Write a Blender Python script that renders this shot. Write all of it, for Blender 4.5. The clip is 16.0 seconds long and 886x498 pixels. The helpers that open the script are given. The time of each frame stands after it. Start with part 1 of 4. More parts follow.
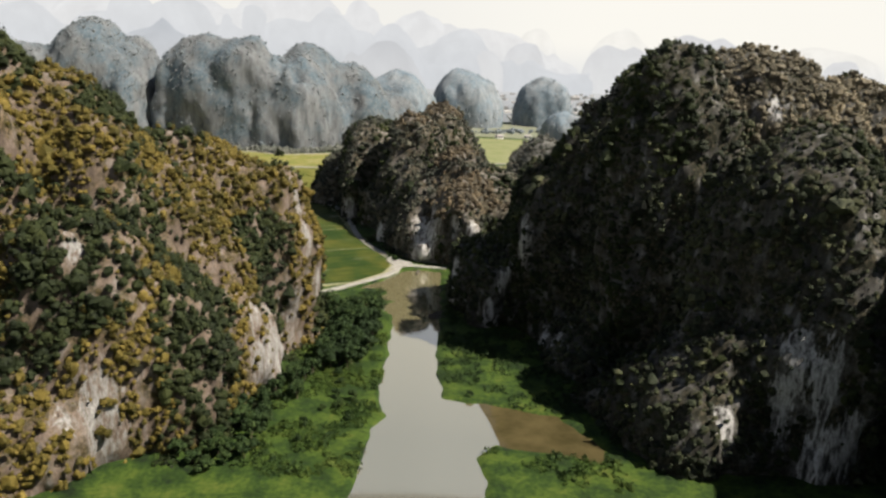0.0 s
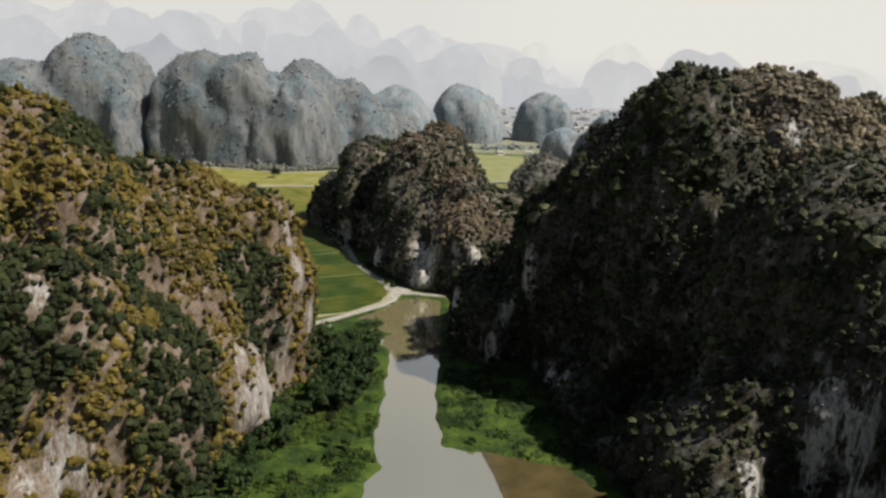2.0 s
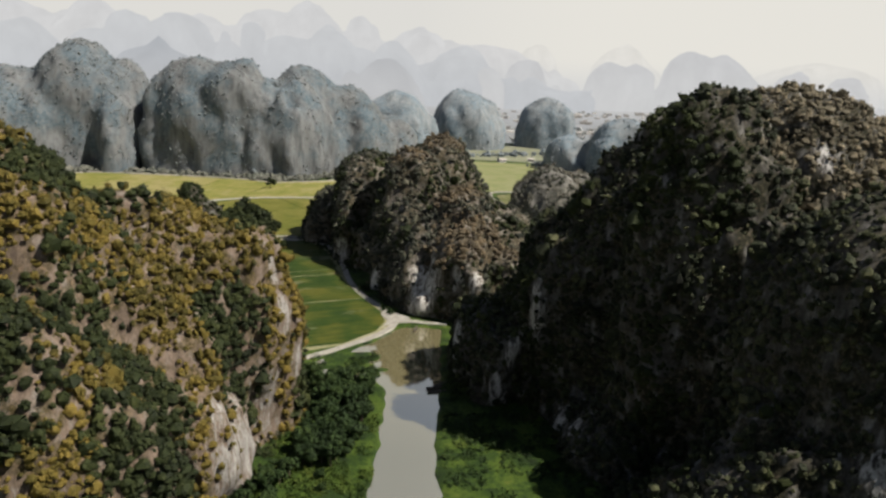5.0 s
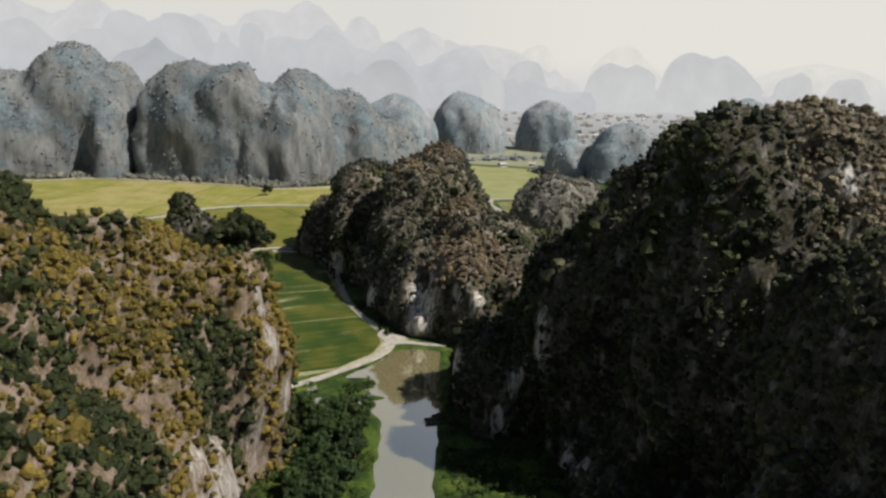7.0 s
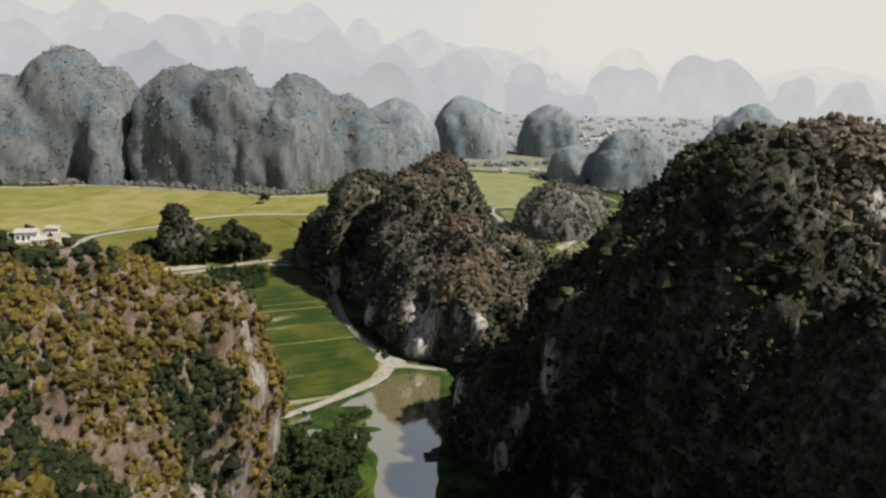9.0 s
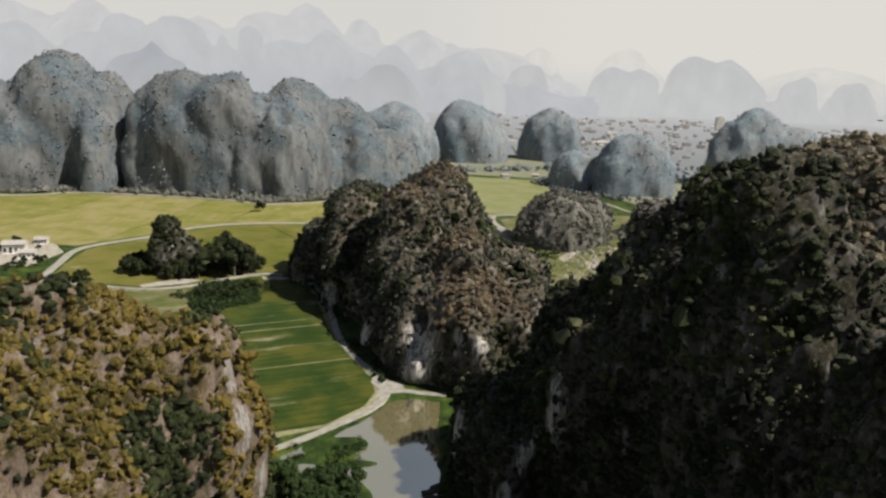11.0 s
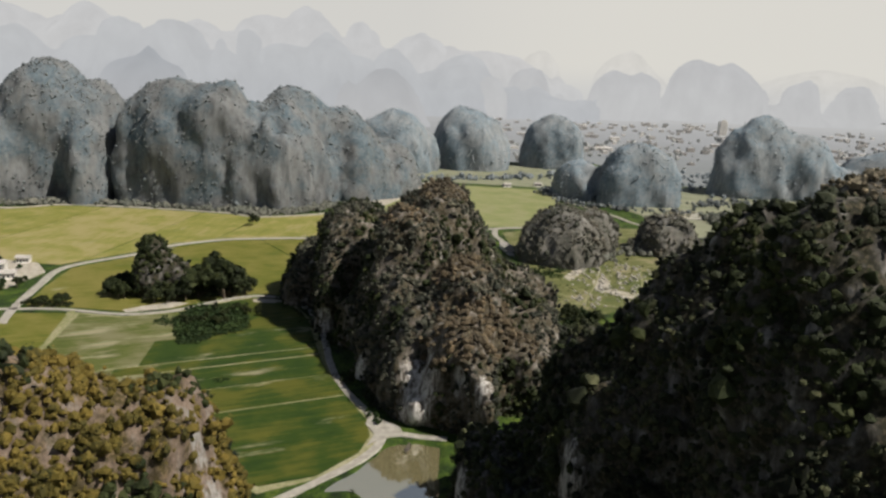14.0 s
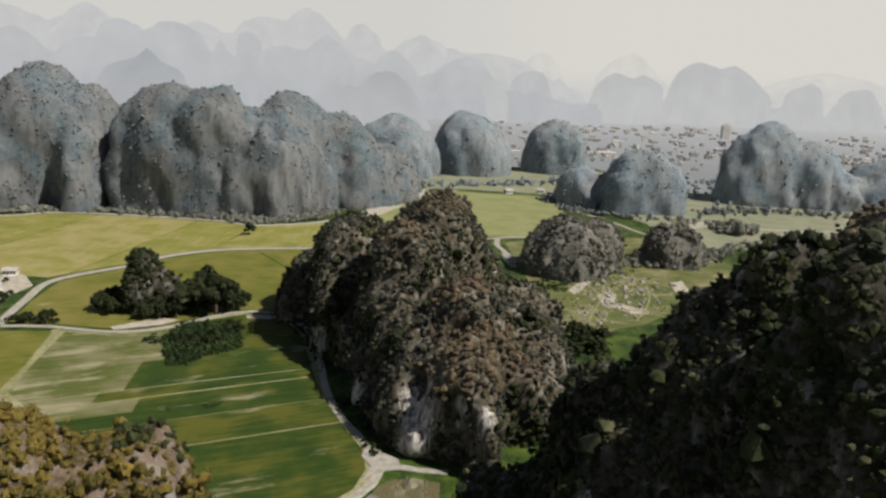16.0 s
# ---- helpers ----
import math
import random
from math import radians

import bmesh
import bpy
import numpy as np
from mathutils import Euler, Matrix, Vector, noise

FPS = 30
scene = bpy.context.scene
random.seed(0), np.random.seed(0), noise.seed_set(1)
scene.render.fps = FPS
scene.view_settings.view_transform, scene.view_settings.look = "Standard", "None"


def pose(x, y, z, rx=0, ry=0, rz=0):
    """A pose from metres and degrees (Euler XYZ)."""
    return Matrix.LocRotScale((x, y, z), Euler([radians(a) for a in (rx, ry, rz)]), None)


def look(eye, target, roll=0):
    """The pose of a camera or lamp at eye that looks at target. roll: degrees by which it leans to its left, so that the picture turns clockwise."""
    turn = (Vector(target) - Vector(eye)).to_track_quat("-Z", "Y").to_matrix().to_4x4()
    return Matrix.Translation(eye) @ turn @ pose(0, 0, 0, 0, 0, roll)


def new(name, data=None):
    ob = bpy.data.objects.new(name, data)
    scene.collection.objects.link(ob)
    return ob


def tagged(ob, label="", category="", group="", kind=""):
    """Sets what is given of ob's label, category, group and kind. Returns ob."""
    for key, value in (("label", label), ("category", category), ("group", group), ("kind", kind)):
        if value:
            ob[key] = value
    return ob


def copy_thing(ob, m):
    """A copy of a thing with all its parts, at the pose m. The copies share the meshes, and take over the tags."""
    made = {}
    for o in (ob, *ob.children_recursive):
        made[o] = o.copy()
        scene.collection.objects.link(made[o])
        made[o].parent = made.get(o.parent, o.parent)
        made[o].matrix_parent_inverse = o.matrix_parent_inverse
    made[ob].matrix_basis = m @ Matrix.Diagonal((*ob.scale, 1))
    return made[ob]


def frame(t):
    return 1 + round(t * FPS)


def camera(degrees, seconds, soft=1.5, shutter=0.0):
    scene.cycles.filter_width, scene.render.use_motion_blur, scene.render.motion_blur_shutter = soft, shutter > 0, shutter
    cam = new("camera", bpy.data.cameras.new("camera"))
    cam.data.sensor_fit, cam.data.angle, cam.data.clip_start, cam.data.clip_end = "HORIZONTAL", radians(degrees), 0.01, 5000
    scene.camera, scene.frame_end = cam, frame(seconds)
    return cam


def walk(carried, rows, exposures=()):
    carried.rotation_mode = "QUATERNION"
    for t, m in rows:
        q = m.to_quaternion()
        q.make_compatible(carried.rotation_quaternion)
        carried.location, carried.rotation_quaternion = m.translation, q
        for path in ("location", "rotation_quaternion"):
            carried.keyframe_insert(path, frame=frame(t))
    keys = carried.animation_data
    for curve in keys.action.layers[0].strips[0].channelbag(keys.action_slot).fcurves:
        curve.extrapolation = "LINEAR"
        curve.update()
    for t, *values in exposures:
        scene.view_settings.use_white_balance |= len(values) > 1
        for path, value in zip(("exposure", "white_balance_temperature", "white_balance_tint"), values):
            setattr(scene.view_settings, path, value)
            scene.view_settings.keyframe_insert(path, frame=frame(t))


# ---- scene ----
import itertools

cam = camera(61.5, 16.0, soft=2.6)

PATH = [
    (0, (1.62, 11.985, 94.109), (1.716, 13.921, 93.613), 2.8),
    (0.5, (1.791, 15.83, 94.59), (1.887, 17.773, 94.125), 2.7),
    (1, (2.091, 19.682, 95.286), (2.186, 21.625, 94.822), 2.6),
    (1.5, (2.184, 23.383, 96.059), (2.279, 25.326, 95.595), 2.7),
    (2, (2.139, 26.943, 96.882), (2.234, 28.887, 96.419), 2.7),
    (2.5, (2.256, 30.529, 97.764), (2.352, 32.473, 97.302), 2.7),
    (3, (2.342, 34.228, 98.511), (2.437, 36.172, 98.049), 2.7),
    (3.5, (2.48, 37.899, 99.289), (2.575, 39.843, 98.829), 2.7),
    (4, (2.604, 41.266, 100.147), (2.698, 43.21, 99.687), 2.7),
    (6.5, (3.263, 59.202, 105.356), (3.355, 61.146, 104.895), 2.8),
    (7, (3.435, 63.065, 106.194), (3.528, 65.009, 105.733), 2.8),
    (7.5, (3.599, 66.667, 107.061), (3.69, 68.611, 106.602), 2.8),
    (8, (3.697, 70.267, 107.922), (3.788, 72.212, 107.463), 2.8),
    (8.5, (3.713, 73.847, 108.842), (3.805, 75.791, 108.384), 2.8),
    (9, (3.744, 77.5, 109.933), (3.835, 79.445, 109.475), 2.9),
    (11.5, (4.421, 95.342, 114.755), (4.512, 97.287, 114.298), 2.9),
    (12, (4.482, 99.345, 115.528), (4.574, 101.29, 115.072), 2.8),
    (12.5, (4.514, 102.976, 116.366), (4.605, 104.921, 115.911), 2.9),
    (13, (4.552, 106.552, 117.317), (4.643, 108.497, 116.862), 2.9),
    (13.5, (4.645, 110.084, 118.224), (4.736, 112.03, 117.77), 2.9),
    (14, (4.794, 113.663, 119.216), (4.884, 115.609, 118.763), 2.9),
    (14.5, (4.844, 117.265, 120.004), (4.934, 119.211, 119.552), 2.9),
    (15, (4.94, 121.106, 120.844), (5.03, 123.053, 120.392), 2.9),
    (15.5, (4.943, 125.009, 121.618), (5.033, 126.956, 121.167), 3.0),
    (16, (5.104, 128.828, 122.353), (5.192, 130.775, 121.904), 3.0),
]
walk(cam, [(t, look(eye, target, roll)) for t, eye, target, roll in PATH],
     [(0, 1.07, 6150, 11.5), (0.8, 0.82, 6150, 11.5), (6.5, 0.76, 6150, 11.5), (16, 0.57, 6150, 11.5)])

# ---- world, sun, exposure ----
SUN_FROM = Vector((0.82, -0.3, 1.13)).normalized()
world = bpy.data.worlds.new("sky")
scene.world = world
world.use_nodes = True
wn = world.node_tree
sky = wn.nodes.new("ShaderNodeTexSky")
sky.sky_type = "NISHITA"
sky.sun_disc = False
sky.sun_elevation = math.asin(SUN_FROM.z)
sky.sun_rotation = math.atan2(SUN_FROM.x, SUN_FROM.y)
sky.air_density, sky.dust_density, sky.ozone_density = 1.2, 0.9, 1.2
wn.links.new(sky.outputs["Color"], wn.nodes["Background"].inputs["Color"])
wn.nodes["Background"].inputs["Strength"].default_value = 0.025
sun_data = bpy.data.lights.new("sun", "SUN")
sun_data.energy, sun_data.angle, sun_data.color = 5.0, radians(0.6), (1.0, 0.9, 0.74)
sun = new("sun", sun_data)
sun.rotation_euler = SUN_FROM.to_track_quat("Z", "Y").to_euler()
scene.view_settings.exposure = 0.0

# ---- numeric noise ----
TABLE = np.random.RandomState(7).rand(64, 64, 64).astype(np.float32) * 2 - 1


def vnoise(x, y, z, size, shift=0.0):
    """Smooth lattice noise in -1..1 with features of that size."""
    x, y, z = x / size + shift, y / size + shift * 1.7, z / size + shift * 0.6
    ix, iy, iz = np.floor(x), np.floor(y), np.floor(z)
    fx, fy, fz = x - ix, y - iy, z - iz
    fx, fy, fz = (f * f * (3 - 2 * f) for f in (fx, fy, fz))
    ix, iy, iz = (i.astype(np.int32) & 63 for i in (ix, iy, iz))
    jx, jy, jz = (ix + 1) & 63, (iy + 1) & 63, (iz + 1) & 63
    a = TABLE[ix, iy, iz] * (1 - fx) + TABLE[jx, iy, iz] * fx
    b = TABLE[ix, jy, iz] * (1 - fx) + TABLE[jx, jy, iz] * fx
    c = TABLE[ix, iy, jz] * (1 - fx) + TABLE[jx, iy, jz] * fx
    d = TABLE[ix, jy, jz] * (1 - fx) + TABLE[jx, jy, jz] * fx
    return (a * (1 - fy) + b * fy) * (1 - fz) + (c * (1 - fy) + d * fy) * fz


def mesh_of(name, verts, faces, material, smooth=True):
    """A mesh from arrays: faces all with the same number of corners."""
    me = bpy.data.meshes.new(name)
    n = faces.shape[1]
    me.vertices.add(len(verts))
    me.vertices.foreach_set("co", np.ascontiguousarray(verts, np.float32).ravel())
    me.loops.add(faces.size)
    me.loops.foreach_set("vertex_index", np.ascontiguousarray(faces, np.int32).ravel())
    me.polygons.add(len(faces))
    me.polygons.foreach_set("loop_start", np.arange(0, faces.size, n, dtype=np.int32))
    me.polygons.foreach_set("use_smooth", np.full(len(faces), smooth))
    me.update(calc_edges=True)
    me.validate()
    me.materials.append(material)
    return me


def part(name, bm, material, parent=None, label=""):
    """Links a bmesh as one mesh object under a thing or a part."""
    me = bpy.data.meshes.new(name)
    bm.to_mesh(me)
    bm.free()
    me.materials.append(material)
    ob = new(name, me)
    ob.parent = parent
    return tagged(ob, label)


# ---- materials ----
def material(name, rough=0.9):
    m = bpy.data.materials.new(name)
    m.use_nodes = True
    nt = m.node_tree
    b = nt.nodes["Principled BSDF"]
    b.inputs["Roughness"].default_value = rough
    b.inputs["Specular IOR Level"].default_value = 0.2
    return m, nt, b


def noise_node(nt, scale, detail=5.0, squash=(1, 1, 1), rough=0.6, coords=None):
    co = nt.nodes.new("ShaderNodeNewGeometry").outputs["Position"] if coords is None else coords
    mp = nt.nodes.new("ShaderNodeMapping")
    mp.inputs["Scale"].default_value = squash
    nt.links.new(co, mp.inputs["Vector"])
    n = nt.nodes.new("ShaderNodeTexNoise")
    n.inputs["Scale"].default_value, n.inputs["Detail"].default_value, n.inputs["Roughness"].default_value = scale, detail, rough
    nt.links.new(mp.outputs["Vector"], n.inputs["Vector"])
    return n.outputs["Fac"]


def ramp(nt, fac, stops, ease=False):
    r = nt.nodes.new("ShaderNodeValToRGB")
    if ease:
        r.color_ramp.interpolation = "EASE"
    while len(r.color_ramp.elements) < len(stops):
        r.color_ramp.elements.new(0.5)
    for e, (p, c) in zip(r.color_ramp.elements, stops):
        e.position = p
        e.color = (*c, 1) if not isinstance(c, (int, float)) else (c, c, c, 1)
    nt.links.new(fac, r.inputs["Fac"])
    return r.outputs["Color"]


def mix(nt, fac, a, b, mode="MIX"):
    n = nt.nodes.new("ShaderNodeMix")
    n.data_type, n.blend_type = "RGBA", mode
    for sock, v in ((n.inputs["Factor"], fac), (n.inputs["A"], a), (n.inputs["B"], b)):
        if isinstance(v, (int, float)):
            sock.default_value = v
        elif isinstance(v, tuple):
            sock.default_value = (*v, 1)
        else:
            nt.links.new(v, sock)
    return n.outputs["Result"]


def calc(nt, op, a, b):
    n = nt.nodes.new("ShaderNodeMath")
    n.operation, n.use_clamp = op, True
    for sock, v in zip(n.inputs, (a, b)):
        if isinstance(v, (int, float)):
            sock.default_value = v
        else:
            nt.links.new(v, sock)
    return n.outputs["Value"]


def bump(nt, b, fac, strength, distance):
    n = nt.nodes.new("ShaderNodeBump")
    n.inputs["Strength"].default_value, n.inputs["Distance"].default_value = strength, distance
    nt.links.new(fac, n.inputs["Height"])
    nt.links.new(n.outputs["Normal"], b.inputs["Normal"])


def limestone(name, rock, pale, soil, scrub, size=1.0, cliff=0.5, scrub_at=0.5, spots=()):
    """Karst rock: pale cliff stains on steep parts, soil and dry scrub elsewhere."""
    m, nt, b = material(name, 0.95)
    steep = nt.nodes.new("ShaderNodeSeparateXYZ")
    nt.links.new(nt.nodes.new("ShaderNodeNewGeometry").outputs["Normal"], steep.inputs[0])
    streak = noise_node(nt, 0.35 / size, 6, (1, 1, 0.22))
    patch = noise_node(nt, 0.045 / size, 3)
    fine = noise_node(nt, 0.9 / size, 6)
    stone = ramp(nt, streak, [(0.3, tuple(0.45 * c for c in rock)), (0.52, rock), (0.74, tuple(0.6 * c for c in pale))])
    cover = ramp(nt, fine, [(0.3, tuple(0.6 * c for c in scrub)), (0.5, scrub), (0.68, soil)])
    bare = calc(nt, "MULTIPLY", ramp(nt, patch, [(cliff - 0.02, 0.0), (cliff + 0.06, 1.0)]),
                ramp(nt, steep.outputs["Z"], [(0.25, 1.0), (0.55, 0.0)]))
    wall = 0.0
    for x, y, z, r in spots:
        tall = nt.nodes.new("ShaderNodeVectorMath")
        tall.operation = "MULTIPLY"
        nt.links.new(nt.nodes.new("ShaderNodeNewGeometry").outputs["Position"], tall.inputs[0])
        tall.inputs[1].default_value = (1.45, 1.45, 0.55)
        away = nt.nodes.new("ShaderNodeVectorMath")
        away.operation = "DISTANCE"
        nt.links.new(tall.outputs["Vector"], away.inputs[0])
        away.inputs[1].default_value = (x * 1.45, y * 1.45, z * 0.55)
        near = ramp(nt, calc(nt, "ADD", calc(nt, "DIVIDE", away.outputs["Value"], r * 4.8), calc(nt, "MULTIPLY", streak, 0.8)), [(0.56, 1.0), (0.6, 0.0)])
        bare = calc(nt, "MAXIMUM", bare, near)
        wall = calc(nt, "MAXIMUM", wall, near)
    if spots:
        worn = calc(nt, "ADD", calc(nt, "MULTIPLY", streak, 0.5), calc(nt, "MULTIPLY", noise_node(nt, 0.9, 7, (1, 1, 0.28), 0.7), 0.5))
        stone = mix(nt, wall, stone, ramp(nt, worn, [(0.36, tuple(0.25 * c for c in rock)), (0.44, rock), (0.5, tuple(0.7 * c for c in pale)), (0.58, pale)]))
    ground_mix = mix(nt, ramp(nt, noise_node(nt, (0.22 if size < 2 else 0.1) / size, 5), [(scrub_at - 0.08, 0.0), (scrub_at + 0.1, 1.0)]), stone, cover)
    grit = ramp(nt, noise_node(nt, (2.2 if size < 2 else 0.75) / size, 6, (1, 1, 0.5), 0.7), [(0.3, 0.45), (0.55, 1.0), (0.75, 1.35)])
    nt.links.new(mix(nt, 0.85 if size < 2 else 0.5, mix(nt, bare, ground_mix, stone), grit, "MULTIPLY"), b.inputs["Base Color"])
    bump(nt, b, streak, 0.9 if size < 2 else 0.2, 0.8 * min(size, 1.6))
    return m


LEFT_CLIFFS = [(-35.5, 222, 9, 11), (-38.5, 211, 13, 10), (-33, 231, 9, 9), (-30, 242, 36.6, 4.5), (-27.5, 248, 20, 4.5), (-33.5, 243, 49, 3.5), (-31.5, 237, 10, 8), (-66, 167.5, 11, 7.5), (-72, 163, 8, 5.5), (-74, 178, 48, 3.5)]
RIGHT_CLIFFS = [(99, 168, 24, 8), (93, 172, 20, 6), (94.5, 171.5, 31, 6), (100, 167, 7, 7), (106.5, 164.5, 11, 6), (79, 171, 12.5, 5), (20, 288, 11, 6), (19, 289, 3, 4), (41, 260, 34, 5.5), (37, 264.5, 20, 5), (32.5, 264, 5, 5.5),
                (49.5, 249.5, 4, 5), (45, 256, 12, 3.5), (52, 240, 6, 3.5), (123, 261, 84, 4), (139, 263, 87, 5), (150, 265, 84, 5)]
MIDDLE_CLIFFS = [(9, 353, 9, 11), (9.5, 359, 17, 9), (8.5, 350, 5, 9), (-32.5, 442, 8, 6), (-13, 390, 2, 5), (31, 341, 18, 4), (24, 349.5, 20, 4)]
ROCK_WARM = limestone("sunny_karst", (0.14, 0.107, 0.083), (0.29, 0.28, 0.265), (0.165, 0.118, 0.078), (0.045, 0.037, 0.013), 1.0, 0.6, 0.52, LEFT_CLIFFS)
# Grey rock darkened so the right hill's shade goes deeper.
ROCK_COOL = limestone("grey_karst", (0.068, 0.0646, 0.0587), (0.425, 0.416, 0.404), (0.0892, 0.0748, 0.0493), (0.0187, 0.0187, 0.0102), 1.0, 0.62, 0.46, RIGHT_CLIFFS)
ROCK_BROWN = limestone("brown_karst", (0.131, 0.117, 0.101), (0.516, 0.501, 0.479), (0.131, 0.105, 0.075), (0.0422, 0.0375, 0.0225), 1.0, 0.62, 0.45, MIDDLE_CLIFFS)
# Mid and far rock greyed and paled: haze put into base colour.
ROCK_MID = limestone("haze_greyed_karst", (0.15, 0.145, 0.138), (0.25, 0.235, 0.22), (0.14, 0.127, 0.11), (0.085, 0.085, 0.072), 2.0, 0.6, 0.5)
# Blue scrub tones on far rock also stand in for hazy blue shade.
ROCK_FAR = limestone("haze_paled_karst", (0.132, 0.138, 0.143), (0.185, 0.184, 0.18), (0.128, 0.134, 0.139), (0.085, 0.112, 0.132), 2.6, 0.56, 0.5)
ROCK_FARTHER = limestone("far_haze_karst", (0.19, 0.208, 0.222), (0.241, 0.241, 0.235), (0.19, 0.202, 0.213), (0.14, 0.179, 0.211), 3.2, 0.58, 0.48)


def foliage(name, dark, mid, bright, size=4.0):
    m, nt, b = material(name, 0.8)
    isle = nt.nodes.new("ShaderNodeNewGeometry").outputs["Random Per Island"]
    stand = calc(nt, "MULTIPLY", noise_node(nt, 0.17 / size, 3), 0.5)
    tone = calc(nt, "ADD", calc(nt, "MULTIPLY", isle, 0.2), calc(nt, "ADD", stand, calc(nt, "MULTIPLY", noise_node(nt, 1.0 / size, 4), 0.4)))
    nt.links.new(ramp(nt, tone, [(0.36, dark), (0.55, mid), (0.76, bright)]), b.inputs["Base Color"])
    return m


LEAF_DRY = foliage("dry_olive_leaves", (0.014, 0.016, 0.003), (0.076, 0.06, 0.011), (0.155, 0.112, 0.024), 3.2)
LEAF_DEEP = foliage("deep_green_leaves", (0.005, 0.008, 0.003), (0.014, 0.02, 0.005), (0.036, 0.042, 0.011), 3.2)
# Green darkened well below the other leaves: shade put into colour.
LEAF_DARK = foliage("shade_dark_green_leaves", (0.004, 0.005, 0.003), (0.018, 0.023, 0.011), (0.085, 0.086, 0.04), 3.2)
LEAF_GREY = foliage("grey_green_leaves", (0.008, 0.01, 0.007), (0.031, 0.034, 0.025), (0.088, 0.083, 0.058), 3.2)
# Brown scrub made lighter: sunlight on upper slopes put into the leaves.
LEAF_RUST = foliage("sun_paled_rust_scrub", (0.016, 0.014, 0.009), (0.07, 0.056, 0.036), (0.155, 0.116, 0.068), 3.2)
LEAF_STRAW = foliage("sun_paled_straw_scrub", (0.0364, 0.0338, 0.0221), (0.12, 0.104, 0.0715), (0.247, 0.202, 0.13), 3.2)
LEAF_GREEN = foliage("fresh_green_leaves", (0.005, 0.011, 0.003), (0.014, 0.028, 0.006), (0.036, 0.055, 0.011), 5.0)
# Leaves of distant trees and shrubs greyed to imitate haze over them.
LEAF_MID = foliage("haze_greyed_leaves", (0.085, 0.095, 0.082), (0.115, 0.12, 0.102), (0.15, 0.146, 0.122), 6.0)
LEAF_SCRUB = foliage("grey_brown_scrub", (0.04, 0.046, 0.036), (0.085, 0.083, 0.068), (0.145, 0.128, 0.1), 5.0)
# Paler and bluer with distance: haze put into leaf colour.
LEAF_FAR = foliage("haze_paled_leaves", (0.08, 0.095, 0.102), (0.1, 0.112, 0.117), (0.125, 0.13, 0.13), 14.0)
LEAF_FARTHER = foliage("far_haze_leaves", (0.149, 0.176, 0.198), (0.171, 0.196, 0.215), (0.198, 0.216, 0.226), 24.0)

# Town trees nearly as pale as the plain, again painted haze.
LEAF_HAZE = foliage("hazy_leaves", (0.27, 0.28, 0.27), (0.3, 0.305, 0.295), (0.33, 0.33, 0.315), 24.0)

WATER, nt, b = material("river_water", 0.04)
b.inputs["Base Color"].default_value = (0.14, 0.125, 0.066, 1)
b.inputs["IOR"].default_value = 2.7
b.inputs["Specular IOR Level"].default_value = 1.0
bump(nt, b, noise_node(nt, 0.5, 3), 0.02, 0.1)

GRASS, nt, b = material("bank_grass")
nt.links.new(ramp(nt, calc(nt, "ADD", calc(nt, "MULTIPLY", noise_node(nt, 0.11, 6), 0.65), calc(nt, "MULTIPLY", noise_node(nt, 0.8, 5), 0.35)),
             [(0.38, (0.005, 0.011, 0.0025)), (0.47, (0.016, 0.034, 0.004)), (0.56, (0.04, 0.066, 0.007)), (0.66, (0.08, 0.092, 0.016))]), b.inputs["Base Color"])
bump(nt, b, noise_node(nt, 2.0, 5), 0.8, 0.3)


def paddy(name, low, mid, high, streaks=0.72, turn=-23):
    m, nt, b = material(name, 0.85)
    obj = nt.nodes.new("ShaderNodeObjectInfo").outputs["Random"]
    turned = nt.nodes.new("ShaderNodeMapping")
    turned.inputs["Rotation"].default_value = (0, 0, radians(turn))
    nt.links.new(nt.nodes.new("ShaderNodeNewGeometry").outputs["Position"], turned.inputs["Vector"])
    along = turned.outputs["Vector"]
    rows = noise_node(nt, 0.25, 4, (0.2, 1.8, 1), coords=along)
    blot = noise_node(nt, 0.045, 5)
    tone = calc(nt, "ADD", calc(nt, "MULTIPLY", rows, 0.35), calc(nt, "ADD", calc(nt, "MULTIPLY", blot, 0.55), calc(nt, "MULTIPLY", obj, 0.1)))
    live = ramp(nt, tone, [(0.36, low), (0.47, mid), (0.57, high)])
    dry = ramp(nt, noise_node(nt, 0.055, 6, (0.45, 1.5, 1), 0.65, along), [(streaks - 0.1, 0.0), (streaks, 0.9)])
    nt.links.new(mix(nt, dry, live, (0.2, 0.187, 0.12)), b.inputs["Base Color"])
    bump(nt, b, noise_node(nt, 3.0, 4), 0.6, 0.15)
    return m


PADDY_GREEN = paddy("young_rice", (0.00871, 0.0238, 0.00158), (0.0198, 0.0373, 0.00238), (0.0586, 0.0617, 0.00713), 0.7)
PADDY_GOLD = paddy("ripening_rice", (0.0454, 0.0621, 0.00605), (0.0795, 0.0848, 0.0106), (0.121, 0.11, 0.0265))
# Far ripe rice, yellow made paler by haze put into the colour.
PADDY_PALE = paddy("haze_paled_ripe_rice", (0.104, 0.113, 0.0216), (0.144, 0.142, 0.0333), (0.203, 0.18, 0.0765), 0.72, -80)
# Greyed field green that imitates haze before the far hills.
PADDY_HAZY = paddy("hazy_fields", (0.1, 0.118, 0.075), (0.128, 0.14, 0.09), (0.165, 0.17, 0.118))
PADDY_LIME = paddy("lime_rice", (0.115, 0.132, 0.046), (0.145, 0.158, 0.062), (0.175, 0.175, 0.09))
MEADOW = paddy("patchy_meadow", (0.0459, 0.0612, 0.0153), (0.0867, 0.0918, 0.0306), (0.173, 0.153, 0.0918))
